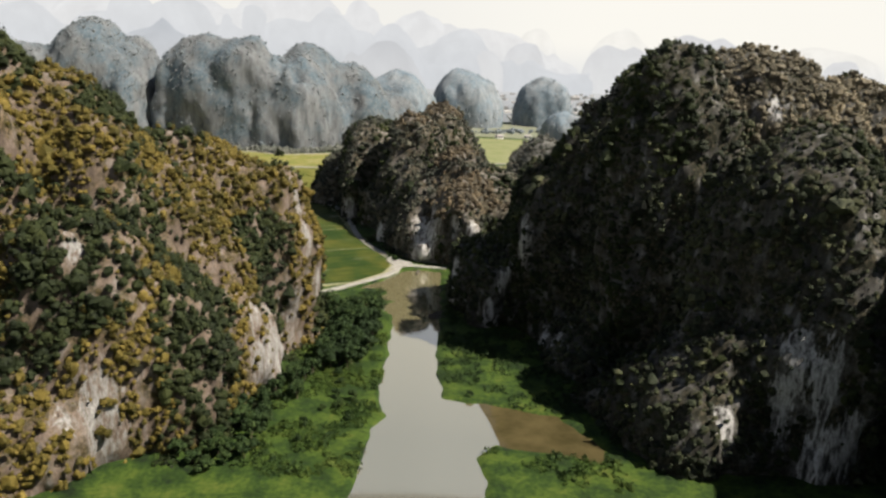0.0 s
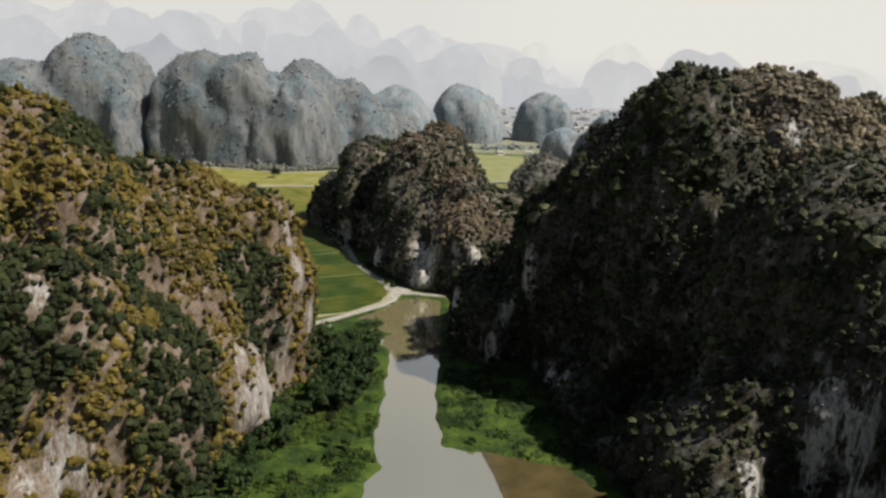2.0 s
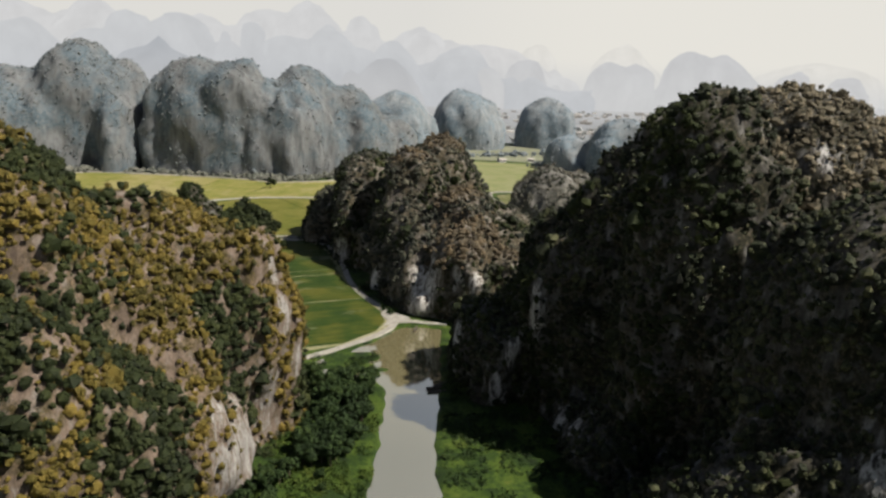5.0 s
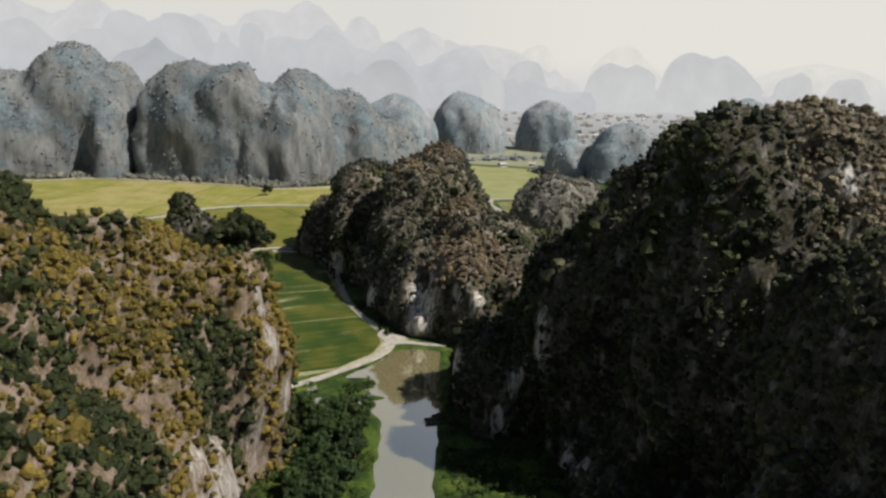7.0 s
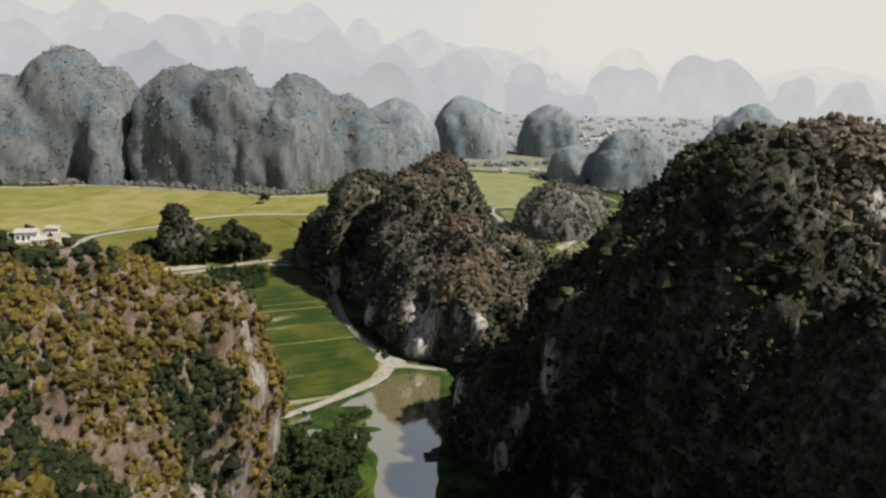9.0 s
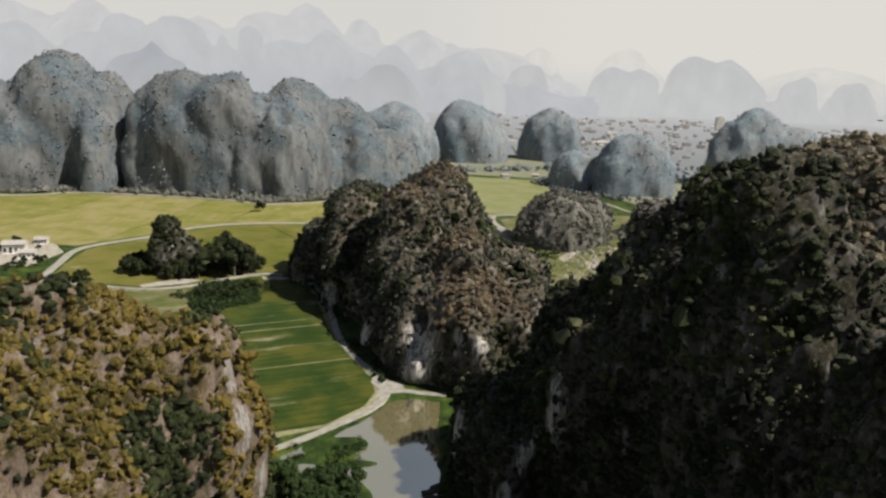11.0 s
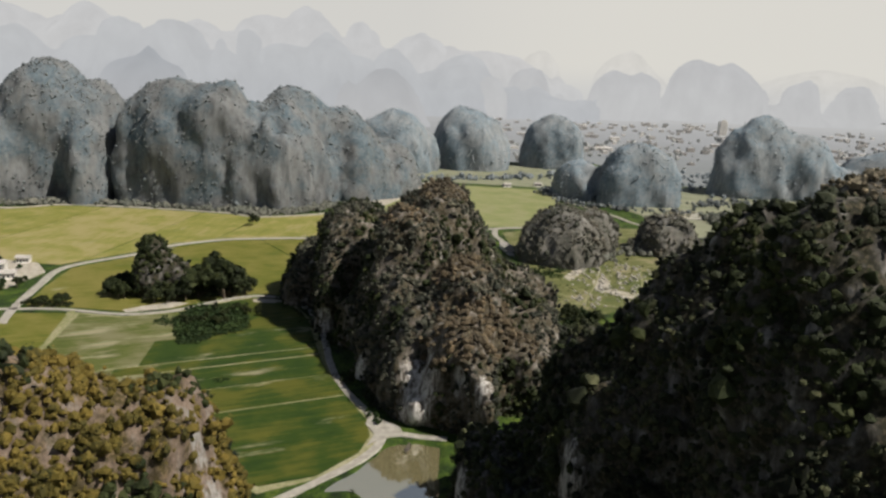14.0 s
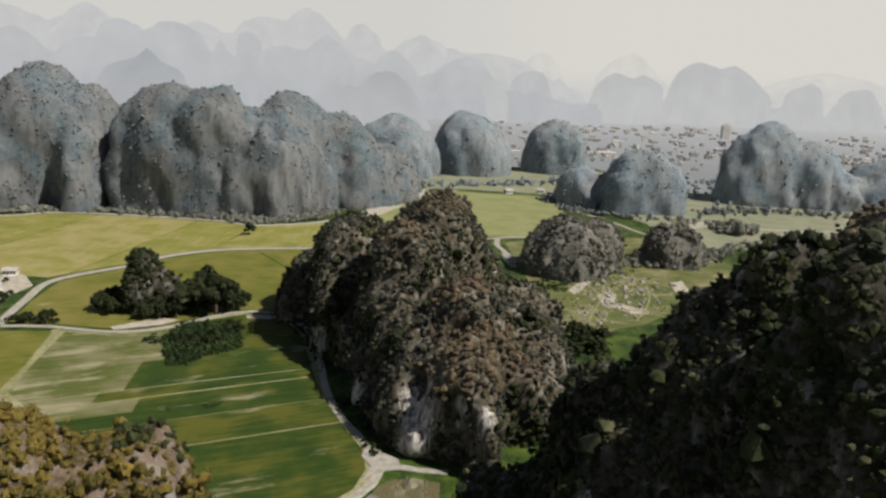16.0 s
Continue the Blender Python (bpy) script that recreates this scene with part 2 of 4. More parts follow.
PADDY_WET = paddy("fallow_paddy", (0.0387, 0.0533, 0.0086), (0.0645, 0.0757, 0.0172), (0.12, 0.116, 0.0602), 0.6)

CONCRETE, nt, b = material("pale_concrete", 0.9)
nt.links.new(ramp(nt, noise_node(nt, 0.4, 6), [(0.3, (0.17, 0.16, 0.14)), (0.6, (0.27, 0.257, 0.23))]), b.inputs["Base Color"])
SOIL, nt, b = material("dry_bund_soil", 0.95)
nt.links.new(ramp(nt, calc(nt, "ADD", calc(nt, "MULTIPLY", noise_node(nt, 0.02, 5), 0.6), calc(nt, "MULTIPLY", noise_node(nt, 0.5, 5), 0.4)),
             [(0.36, (0.084, 0.096, 0.03)), (0.48, (0.156, 0.156, 0.078)), (0.6, (0.252, 0.234, 0.156))]), b.inputs["Base Color"])

# ---- ground, river ----
def spaced(edges):
    """Coordinates from (start, step) rows, up to the last start."""
    out = []
    for (a, step), (z, _) in zip(edges, edges[1:]):
        out += list(np.linspace(a, z, max(1, round((z - a) / step)), endpoint=False))
    return np.array(out + [edges[-1][0]])


RIVER = [(-14, -150), (-14, 120), (-10, 167), (-8.5, 177), (-8.2, 190), (-4, 197), (-6, 208), (-6.5, 220), (-4.8, 234), (-4.5, 248), (-3.5, 268),
         (-5, 279), (-9, 285), (-20, 287), (-28, 288), (-33, 297), (-31, 301), (-18, 311), (-9, 324), (-2, 336), (3, 342), (18.2, 339), (17.6, 320),
         (17.2, 297), (15.2, 271), (14, 244), (13.8, 222), (14.5, 209), (22, 207), (34, 204), (46, 199), (51, 190), (54, 181), (52, 174), (40, 178),
         (26, 181), (22, 176), (23, 150), (18, 100), (18, -150)]
ISLETS = [(-16, 304, 8.5, 5.0, 0.3), (-20, 296.5, 8, 2.2, 0.2), (-11, 293.5, 5, 1.3, 0.1)]


def edge_distance(x, y, poly):
    """Signed distance to a polygon, negative inside."""
    best, inside = np.full(x.shape, 1e9), np.zeros(x.shape, bool)
    for (ax, ay), (bx, by) in zip(poly, poly[1:] + poly[:1]):
        dx, dy = bx - ax, by - ay
        t = np.clip(((x - ax) * dx + (y - ay) * dy) / (dx * dx + dy * dy), 0, 1)
        best = np.minimum(best, np.hypot(x - ax - t * dx, y - ay - t * dy))
        if ay != by:
            inside ^= ((ay > y) != (by > y)) & (x < dx * (y - ay) / dy + ax)
    return np.where(inside, -best, best)


def ground_height(x, y):
    wob = vnoise(x, y, x * 0, 5.0) * 1.1
    d = edge_distance(x, y, RIVER) + wob
    for cx, cy, rx, ry, turn in ISLETS:
        u, v = (x - cx) * math.cos(turn) + (y - cy) * math.sin(turn), -(x - cx) * math.sin(turn) + (y - cy) * math.cos(turn)
        d = np.maximum(d, (1 - np.hypot(u / rx, v / ry)) * min(rx, ry) + 0.5 * wob)
    return np.clip(d * 0.45, -2.0, 0.0) + np.where(d > 0, vnoise(x, y, x * 0, 9.0, 3.0) * 0.12, 0)


gx = spaced([(-4800, 400), (-800, 100), (-400, 25), (-120, 6), (-42, 1.2), (62, 6), (160, 25), (400, 100), (800, 400), (4800, 1)])
gy = spaced([(-600, 60), (100, 12), (148, 1.2), (352, 6), (700, 25), (1200, 100), (2000, 300), (4900, 1)])
X, Y = np.meshgrid(gx, gy, indexing="ij")
Z = ground_height(X, Y)
nx, ny = X.shape
i, j = np.meshgrid(np.arange(nx - 1), np.arange(ny - 1), indexing="ij")
quads = np.stack([i * ny + j, (i + 1) * ny + j, (i + 1) * ny + j + 1, i * ny + j + 1], -1).reshape(-1, 4)
ground = new("ground", mesh_of("ground", np.stack([X, Y, Z], -1).reshape(-1, 3), quads, GRASS))
tagged(ground, "flat grassy valley floor between limestone hills", "ground", kind="structure")
bm = bmesh.new()
for x, y in ((-45, -160), (70, -160), (70, 352), (-45, 352)):
    bm.verts.new((x, y, -0.55))
bm.faces.new(bm.verts)
water = part("water", bm, WATER)
tagged(water, "calm grey-green river reflecting the pale sky", "river", kind="structure")

# Mud brown, darkened to include the dark hill's reflection.
MUD, nt, b = material("muddy_water", 0.06)
nt.links.new(ramp(nt, noise_node(nt, 0.12, 4), [(0.35, (0.036, 0.0296, 0.0128)), (0.65, (0.068, 0.0544, 0.024))]), b.inputs["Base Color"])
b.inputs["IOR"].default_value = 1.33
bm = bmesh.new()
for x, y in ((23, 214), (23.5, 205), (25.5, 195), (27, 183), (24, 170), (60, 166), (62, 196), (48, 214)):
    bm.verts.new((x, y, -0.5))
bm.faces.new(bm.verts)
tagged(part("water", bm, MUD), "brown flooded paddy beside the river", "flooded field", kind="structure")

# ---- roads ----
def ribbon(name, line, width, top, mat, label, thick=0.8):
    """A raised strip along a smoothed line."""
    pts = [Vector((x, y)) for x, y in line]
    fine = []
    for k in range(len(pts) - 1):
        p0, p1, p2, p3 = pts[max(k - 1, 0)], pts[k], pts[k + 1], pts[min(k + 2, len(pts) - 1)]
        for s in range(6):
            t = s / 6
            fine.append(0.5 * (2 * p1 + (p2 - p0) * t + (2 * p0 - 5 * p1 + 4 * p2 - p3) * t * t + (3 * p1 - p0 - 3 * p2 + p3) * t ** 3))
    fine.append(pts[-1])
    bm = bmesh.new()
    rings = []
    for k, p in enumerate(fine):
        d = (fine[min(k + 1, len(fine) - 1)] - fine[max(k - 1, 0)]).normalized()
        s = Vector((-d.y, d.x))
        w = width * 0.5 * (1 + 0.1 * noise.noise((p.x * 0.2, p.y * 0.2, 0)))
        rings.append([bm.verts.new((*(p + s * w * f), z)) for f, z in ((1.25, top - thick), (1, top), (-1, top), (-1.25, top - thick))])
    for a, c in zip(rings, rings[1:]):
        for u in range(3):
            bm.faces.new((a[u], a[u + 1], c[u + 1], c[u]))
    bmesh.ops.recalc_face_normals(bm, faces=bm.faces)
    return tagged(part(name, bm, mat), label, "road", kind="structure")


ribbon("road", [(-40, 296), (-30, 304), (-19, 315), (-8, 328), (-2, 341), (-4, 352), (-9, 364), (-16, 377), (-22, 392), (-27, 410), (-31, 430), (-38, 460),
                (-48, 482), (-62, 495), (-77, 497), (-93, 486), (-110, 468), (-131, 460), (-162, 464), (-184, 462), (-205, 458)], 2.7, 0.35, CONCRETE,
       "narrow pale concrete lane along paddies and hill foot")
bm = bmesh.new()
apron = [(-6.5, 337), (-1, 343.5), (5, 346), (4, 350.5), (-2.5, 355.5), (-7, 360), (-8, 352), (-4.5, 345)]
mid = [bm.verts.new((-2, 348.5, z)) for z in (0.42, -0.2)]
up, down = [bm.verts.new((x, y, 0.42)) for x, y in apron], [bm.verts.new((x, y, -0.2)) for x, y in apron]
for k in range(len(apron)):
    n = (k + 1) % len(apron)
    bm.faces.new((mid[0], up[k], up[n]))
    bm.faces.new((up[k], down[k], down[n], up[n]))
bmesh.ops.recalc_face_normals(bm, faces=bm.faces)
tagged(part("pavement", bm, CONCRETE), "widened pale concrete apron at the lane bend", "road", kind="structure")
ribbon("road", [(-3, 343), (4, 345.5), (11, 344), (20, 343)], 2.6, 0.4, CONCRETE, "pale concrete causeway closing the river head")
ribbon("road", [(-178, 440), (-184, 462), (-191, 501), (-194, 540), (-167, 577), (-152, 605), (-121, 629), (-73, 642), (-30, 650), (20, 670), (74, 706), (99, 715), (130, 730)],
       4.0, 0.35, CONCRETE, "pale dirt road winding between rice fields")
ribbon("road", [(-420, 690), (-315, 709), (-283, 732), (-215, 733), (-145, 725), (-120, 714), (-73, 737), (-48, 774), (-10, 860), (24, 961), (56, 950)],
       4.5, 0.35, CONCRETE, "pale road at the foot of hazy hills")
ribbon("road", [(74, 706), (71, 680), (74, 660), (74, 640), (76, 612)], 4.0, 0.35, CONCRETE, "short pale lane behind a rocky hill")
ribbon("road", [(166, 960), (166, 940), (160, 900), (161, 866), (190, 797), (203, 753), (215, 740)], 4.0, 0.35, CONCRETE, "pale lane past hazy limestone hills")
ribbon("road", [(235, 795), (271, 788), (316, 793), (360, 794), (450, 800)], 6.0, 0.35, CONCRETE, "pale road across distant fields")

# ---- rice fields ----
def clipped(poly, n, low, high):
    """The part of a polygon whose n . p lies between low and high."""
    for sign, lim in ((1, low), (-1, -high)):
        out = []
        for a, c in zip(poly, poly[1:] + poly[:1]):
            da, dc = sign * (n[0] * a[0] + n[1] * a[1]) - lim, sign * (n[0] * c[0] + n[1] * c[1]) - lim
            if da >= 0:
                out.append(a)
            if da * dc < 0:
                t = da / (da - dc)
                out.append((a[0] + t * (c[0] - a[0]), a[1] + t * (c[1] - a[1])))
        poly = out
    return poly


def plot(poly, mat, label, height=0.22, name="rice_plot"):
    if len(poly) < 3:
        return
    bm = bmesh.new()
    f = bm.faces.new([bm.verts.new((x, y, height)) for x, y in poly])
    ext = bmesh.ops.extrude_face_region(bm, geom=[f])
    bmesh.ops.translate(bm, vec=(0, 0, -0.5), verts=[v for v in ext["geom"] if isinstance(v, bmesh.types.BMVert)])
    bmesh.ops.triangulate(bm, faces=[g for g in bm.faces if len(g.verts) > 4])
    bmesh.ops.recalc_face_normals(bm, faces=bm.faces)
    ob = part(name, bm, mat)
    if name == "ground":
        return tagged(ob, label, "earth", kind="structure")
    return tagged(ob, label, "rice field", "rice plots")


NEAR_FIELD = [(-32, 309), (-20, 318), (-9, 332), (-6, 344), (-8, 356), (-14, 369), (-20, 382), (-26, 396), (-31, 412), (-36, 432), (-43, 461), (-53, 480), (-65, 491),
              (-77, 493), (-91, 483), (-106, 466), (-130, 455), (-151, 458), (-143, 393), (-110, 360), (-60, 320)]
CUT = (-0.39, 0.92)
bounds = [(300, 0), (322.5, 0.02), (352.5, 0.5), (373.5, 0.3), (384, 0.12), (395.5, 0.55), (404.5, 0.5), (432, 0.02), (490, 0)]
plot([(-36, 307), (-20, 316), (-6, 331), (-3, 344), (-12, 368), (-23, 396), (-33, 432), (-41, 461), (-51, 481), (-65, 493), (-79, 494), (-93, 484), (-108, 466), (-130, 457),
      (-158, 461), (-148, 391), (-112, 358), (-60, 318)], SOIL, "pale dry earth bunds between rice plots", 0.12, "ground")
for k, ((lo, bund), (hi, rim)) in enumerate(zip(bounds, bounds[1:])):
    strip = clipped(NEAR_FIELD, CUT, lo + bund, hi - rim)
    split = (-62, -54, -70)[k % 3]
    if lo < 380:
        plot(strip, PADDY_GREEN, "bright green young rice plot edged by pale bunds", 0.2 + 0.03 * (k % 3))
    else:
        plot(clipped(strip, (1, 0.1), -200, split), PADDY_WET, "half-flooded pale paddy with thin young rice", 0.2 + 0.03 * (k % 3))
        plot(clipped(strip, (1, 0.1), split, 200), PADDY_GREEN, "bright green young rice plot edged by pale bunds", 0.2 + 0.03 * (k % 3))
plot([(-153, 452), (-158, 458), (-182, 456), (-178, 436), (-160, 392), (-146, 394)], PADDY_GOLD, "yellow-green rice plot beside a dyke")
FIELD_2 = [(-187, 500), (-181, 467), (-162, 468), (-131, 464), (-111, 472), (-93, 491), (-77, 502), (-60, 500), (-48, 520), (-55, 637), (-73, 638), (-120, 625), (-149, 601),
           (-164, 574), (-190, 538)]
for lo, hi in ((-70, 40), (40, 120), (120, 200), (200, 300)):
    plot(clipped(FIELD_2, (0.85, 0.53), lo + 50, hi + 49), PADDY_GOLD, "yellow-green ripening rice plot by a pale road")
FIELD_3 = [(-420, 560), (-200, 545), (-171, 581), (-155, 609), (-123, 633), (-73, 646), (-30, 656), (-40, 760), (-73, 732), (-120, 709), (-145, 720), (-215, 728), (-283, 727), (-315, 704),
           (-420, 685)]
for k, (lo, hi) in enumerate(((-600, -330), (-330, -262), (-262, -180), (-180, -130), (-130, 100))):
    plot(clipped(FIELD_3, (1, -0.16), lo - 100.4, hi - 101.4), PADDY_PALE, "wide yellow-green rice plot below hazy hills")
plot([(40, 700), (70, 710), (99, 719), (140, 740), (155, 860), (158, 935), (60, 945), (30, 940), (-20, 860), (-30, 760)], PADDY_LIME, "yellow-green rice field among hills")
plot([(218, 705), (420, 690), (700, 760), (700, 1000), (330, 1010), (280, 1200), (-60, 1150), (20, 968), (162, 952), (222, 800)], PADDY_HAZY, "distant fields paled to imitate haze between hills", 0.2)
plot([(80, 470), (130, 500), (190, 560), (240, 640), (215, 730), (130, 725), (78, 690), (80, 600)], MEADOW, "patchy green meadow with scattered graves")

SAND, nt, b = material("pale_sand", 0.95)
nt.links.new(ramp(nt, noise_node(nt, 0.35, 6), [(0.35, (0.202, 0.181, 0.146)), (0.6, (0.312, 0.292, 0.252))]), b.inputs["Base Color"])
plot([(-61, 491), (-68, 492.5), (-76, 491), (-75, 486.5), (-64, 486)], SAND, "patch of pale sand beside the lane", 0.3, "ground")
plot([(-131, 463), (-112, 472), (-106, 480), (-114, 482), (-126, 474), (-134, 466)], SAND, "pale bare earth at the foot of a pinnacle", 0.3, "ground")
plot([(-250, 498), (-204, 494), (-200, 528), (-214, 548), (-245, 552)], SAND, "pale dry yard round village houses", 0.25, "ground")
plot([(-45, 758), (-30, 760), (10, 880), (24, 940), (2, 930), (-28, 850)], SAND, "bare pale earth below hazy hills", 0.26, "ground")
ribbon("path", [(-156, 462), (-152, 440), (-147, 415), (-142, 392)], 2.0, 0.42, SOIL, "pale earth dyke between paddies")

# ---- karst hills ----
EDGES = [(a, c) for a in range(8) for c in range(a + 1, 8) if bin(a ^ c).count("1") == 1]


def surface(F, origin, step):
    """A smooth quad skin round F < 0 (surface nets)."""
    nx, ny, nz = (s - 1 for s in F.shape)
    corner = [F[a & 1:nx + (a & 1), a >> 1 & 1:ny + (a >> 1 & 1), a >> 2:nz + (a >> 2)] for a in range(8)]
    total, count = np.zeros((nx, ny, nz, 3), np.float32), np.zeros((nx, ny, nz), np.float32)
    for a, c in EDGES:
        fa, fc = corner[a], corner[c]
        cross = (fa < 0) != (fc < 0)
        t = np.where(cross, fa / np.where(cross, fa - fc, 1), 0)
        for ax in range(3):
            pa, pc = a >> ax & 1, c >> ax & 1
            total[..., ax] += np.where(cross, pa + t * (pc - pa), 0)
        count += cross
    live = count > 0
    index = np.full(live.shape, -1, np.int64)
    index[live] = np.arange(live.sum())
    cells = np.argwhere(live)
    verts = (cells + total[live] / count[live][:, None]) * step + np.array(origin)
    faces = []
    inside = F < 0
    for ax in range(3):
        u, v = (ax + 1) % 3, (ax + 2) % 3
        lo, hi = [slice(None)] * 3, [slice(None)] * 3
        lo[ax], hi[ax] = slice(0, -1), slice(1, None)
        flip = inside[tuple(lo)] != inside[tuple(hi)]
        at = np.argwhere(flip)
        at = at[(at[:, u] > 0) & (at[:, v] > 0) & (at[:, u] < F.shape[u] - 1) & (at[:, v] < F.shape[v] - 1)]
        out = inside[tuple(at.T)]
        eu, ev = np.eye(3, dtype=int)[u], np.eye(3, dtype=int)[v]
        q = np.stack([index[tuple((at - du * eu - dv * ev).T)] for du, dv in ((1, 1), (0, 1), (0, 0), (1, 0))], 1)
        q[~out] = q[~out][:, ::-1]
        faces.append(q)
    return verts, np.concatenate(faces)


def hill_skin(towers, step, rough=1.0, blend=7.0, seed=0.0, ribbed=False):
    """Towers (x, y, rx, ry, turn, height, shape) melted into one karst hill with flutes and ledges."""
    T = np.array(towers, float)
    lo = (T[:, :2] - T[:, 2:4].max(1)[:, None]).min(0) - 9 * rough
    hi = (T[:, :2] + T[:, 2:4].max(1)[:, None]).max(0) + 9 * rough
    axes = [np.arange(lo[0], hi[0], step), np.arange(lo[1], hi[1], step), np.arange(-4 * step, T[:, 5].max() + 9 * rough, step)]
    x, y, z = (g.astype(np.float32) for g in np.meshgrid(*axes, indexing="ij"))
    f = None
    for cx, cy, rx, ry, turn, h, shape in T:
        c, s = math.cos(radians(turn)), math.sin(radians(turn))
        u, v = ((x - cx) * c + (y - cy) * s) / rx, (-(x - cx) * s + (y - cy) * c) / ry
        rho, up = np.sqrt(u * u + v * v), np.clip(z / h, 0, 1)
        g = (rho - (1 - up ** shape) ** 0.55) * min(rx, ry) * 0.8 + np.maximum(z - h, 0)
        if f is None:
            f = g
        else:
            k = np.clip(0.5 + 0.5 * (g - f) / blend, 0, 1)
            f = g * (1 - k) + f * k - blend * k * (1 - k)
    r = rough
    if ribbed:
        f = f + r * (2.5 * vnoise(x, y, z * 0.14, 15 * r, seed) + 1.5 * vnoise(x, y, z * 0.4, 7 * r, seed + 3) + 0.8 * vnoise(x, y, z * 0.5, 3.6 * r, seed + 5))
        return surface(f, lo.tolist() + [axes[2][0]], step)
    f = f + r * (4.3 * vnoise(x, y, z * 0.5, 18 * r, seed) + 2.2 * vnoise(x, y, z * 0.6, 8 * r, seed + 3) + 1.0 * vnoise(x, y, z * 0.3, 4.2 * r, seed + 5)
                 + 0.55 * vnoise(x, y, z * 0.8, 2.4 * r, seed + 9))
    return surface(f, lo.tolist() + [axes[2][0]], step)


OCTA = np.array([(1, 0, 0), (-1, 0, 0), (0, 1, 0), (0, -1, 0), (0, 0, 1), (0, 0, -1)], float)
OCTA_FACES = np.array([(0, 2, 4), (2, 1, 4), (1, 3, 4), (3, 0, 4), (2, 0, 5), (1, 2, 5), (3, 1, 5), (0, 3, 5)])
GOLD = (1 + 5 ** 0.5) / 2
CORE = np.array([(s, t * GOLD, 0) for s in (-1, 1) for t in (-1, 1)] + [(0, s, t * GOLD) for s in (-1, 1) for t in (-1, 1)] + [(s * GOLD, 0, t) for s in (-1, 1) for t in (-1, 1)]) / math.hypot(1, GOLD)
CORE_FACES = np.array([f if np.dot(np.cross(CORE[f[1]] - CORE[f[0]], CORE[f[2]] - CORE[f[0]]), CORE[f[0]]) > 0 else f[::-1] for f in itertools.combinations(range(12), 3)
                       if all(np.linalg.norm(CORE[u] - CORE[v]) < 1.1 for u, v in itertools.combinations(f, 2)) and CORE[list(f), 2].sum() > -1.5])


def bushes(points, sizes, leaves, rng, leaf=0.3, core=True, out=None):
    """Clumps of loose leaf triangles round uneven cores at the points."""
    n = len(points)
    d = rng.normal(size=(n, leaves, 3))
    d[..., 2] = np.abs(d[..., 2]) * 0.9 - 0.2
    if out is not None:
        d += out[:, None] * 1.3
    d /= np.linalg.norm(d, axis=2, keepdims=True)
    c = points[:, None] + d * (sizes[:, None, None] * rng.uniform(0.6, 1.1, (n, leaves, 1)))
    a = np.cross(d, rng.normal(size=(n, leaves, 3)))
    a /= np.linalg.norm(a, axis=2, keepdims=True) + 1e-6
    q = np.cross(d, a) + d * rng.normal(0, 0.5, (n, leaves, 1))
    w = sizes[:, None, None] * leaf * rng.uniform(0.5, 1.4, (n, leaves, 1))
    tri = np.stack([c + a * w, c - a * w * 0.6 + q * w * 0.8, c - a * w * 0.5 - q * w * 0.8], 2).reshape(-1, 3)
    idx = np.arange(len(tri)).reshape(-1, 3)
    if core == "low":
        body = points[:, None] + OCTA[None] * sizes[:, None, None] * rng.uniform(0.7, 1.0, (n, 6, 1))
        idx = np.concatenate([idx, (OCTA_FACES[None] + 6 * np.arange(n)[:, None, None]).reshape(-1, 3) + len(tri)])
        tri = np.concatenate([tri, body.reshape(-1, 3)])
    elif core:
        body = points[:, None] + CORE[None] * sizes[:, None, None] * rng.uniform(0.55, 1.0, (n, 12, 1)) * rng.uniform(0.75, 1.25, (n, 1, 3)) + rng.normal(0, 0.09, (n, 12, 3)) * sizes[:, None, None]
        idx = np.concatenate([idx, (CORE_FACES[None] + 12 * np.arange(n)[:, None, None]).reshape(-1, 3) + len(tri)])
        tri = np.concatenate([tri, body.reshape(-1, 3)])
    return tri, idx


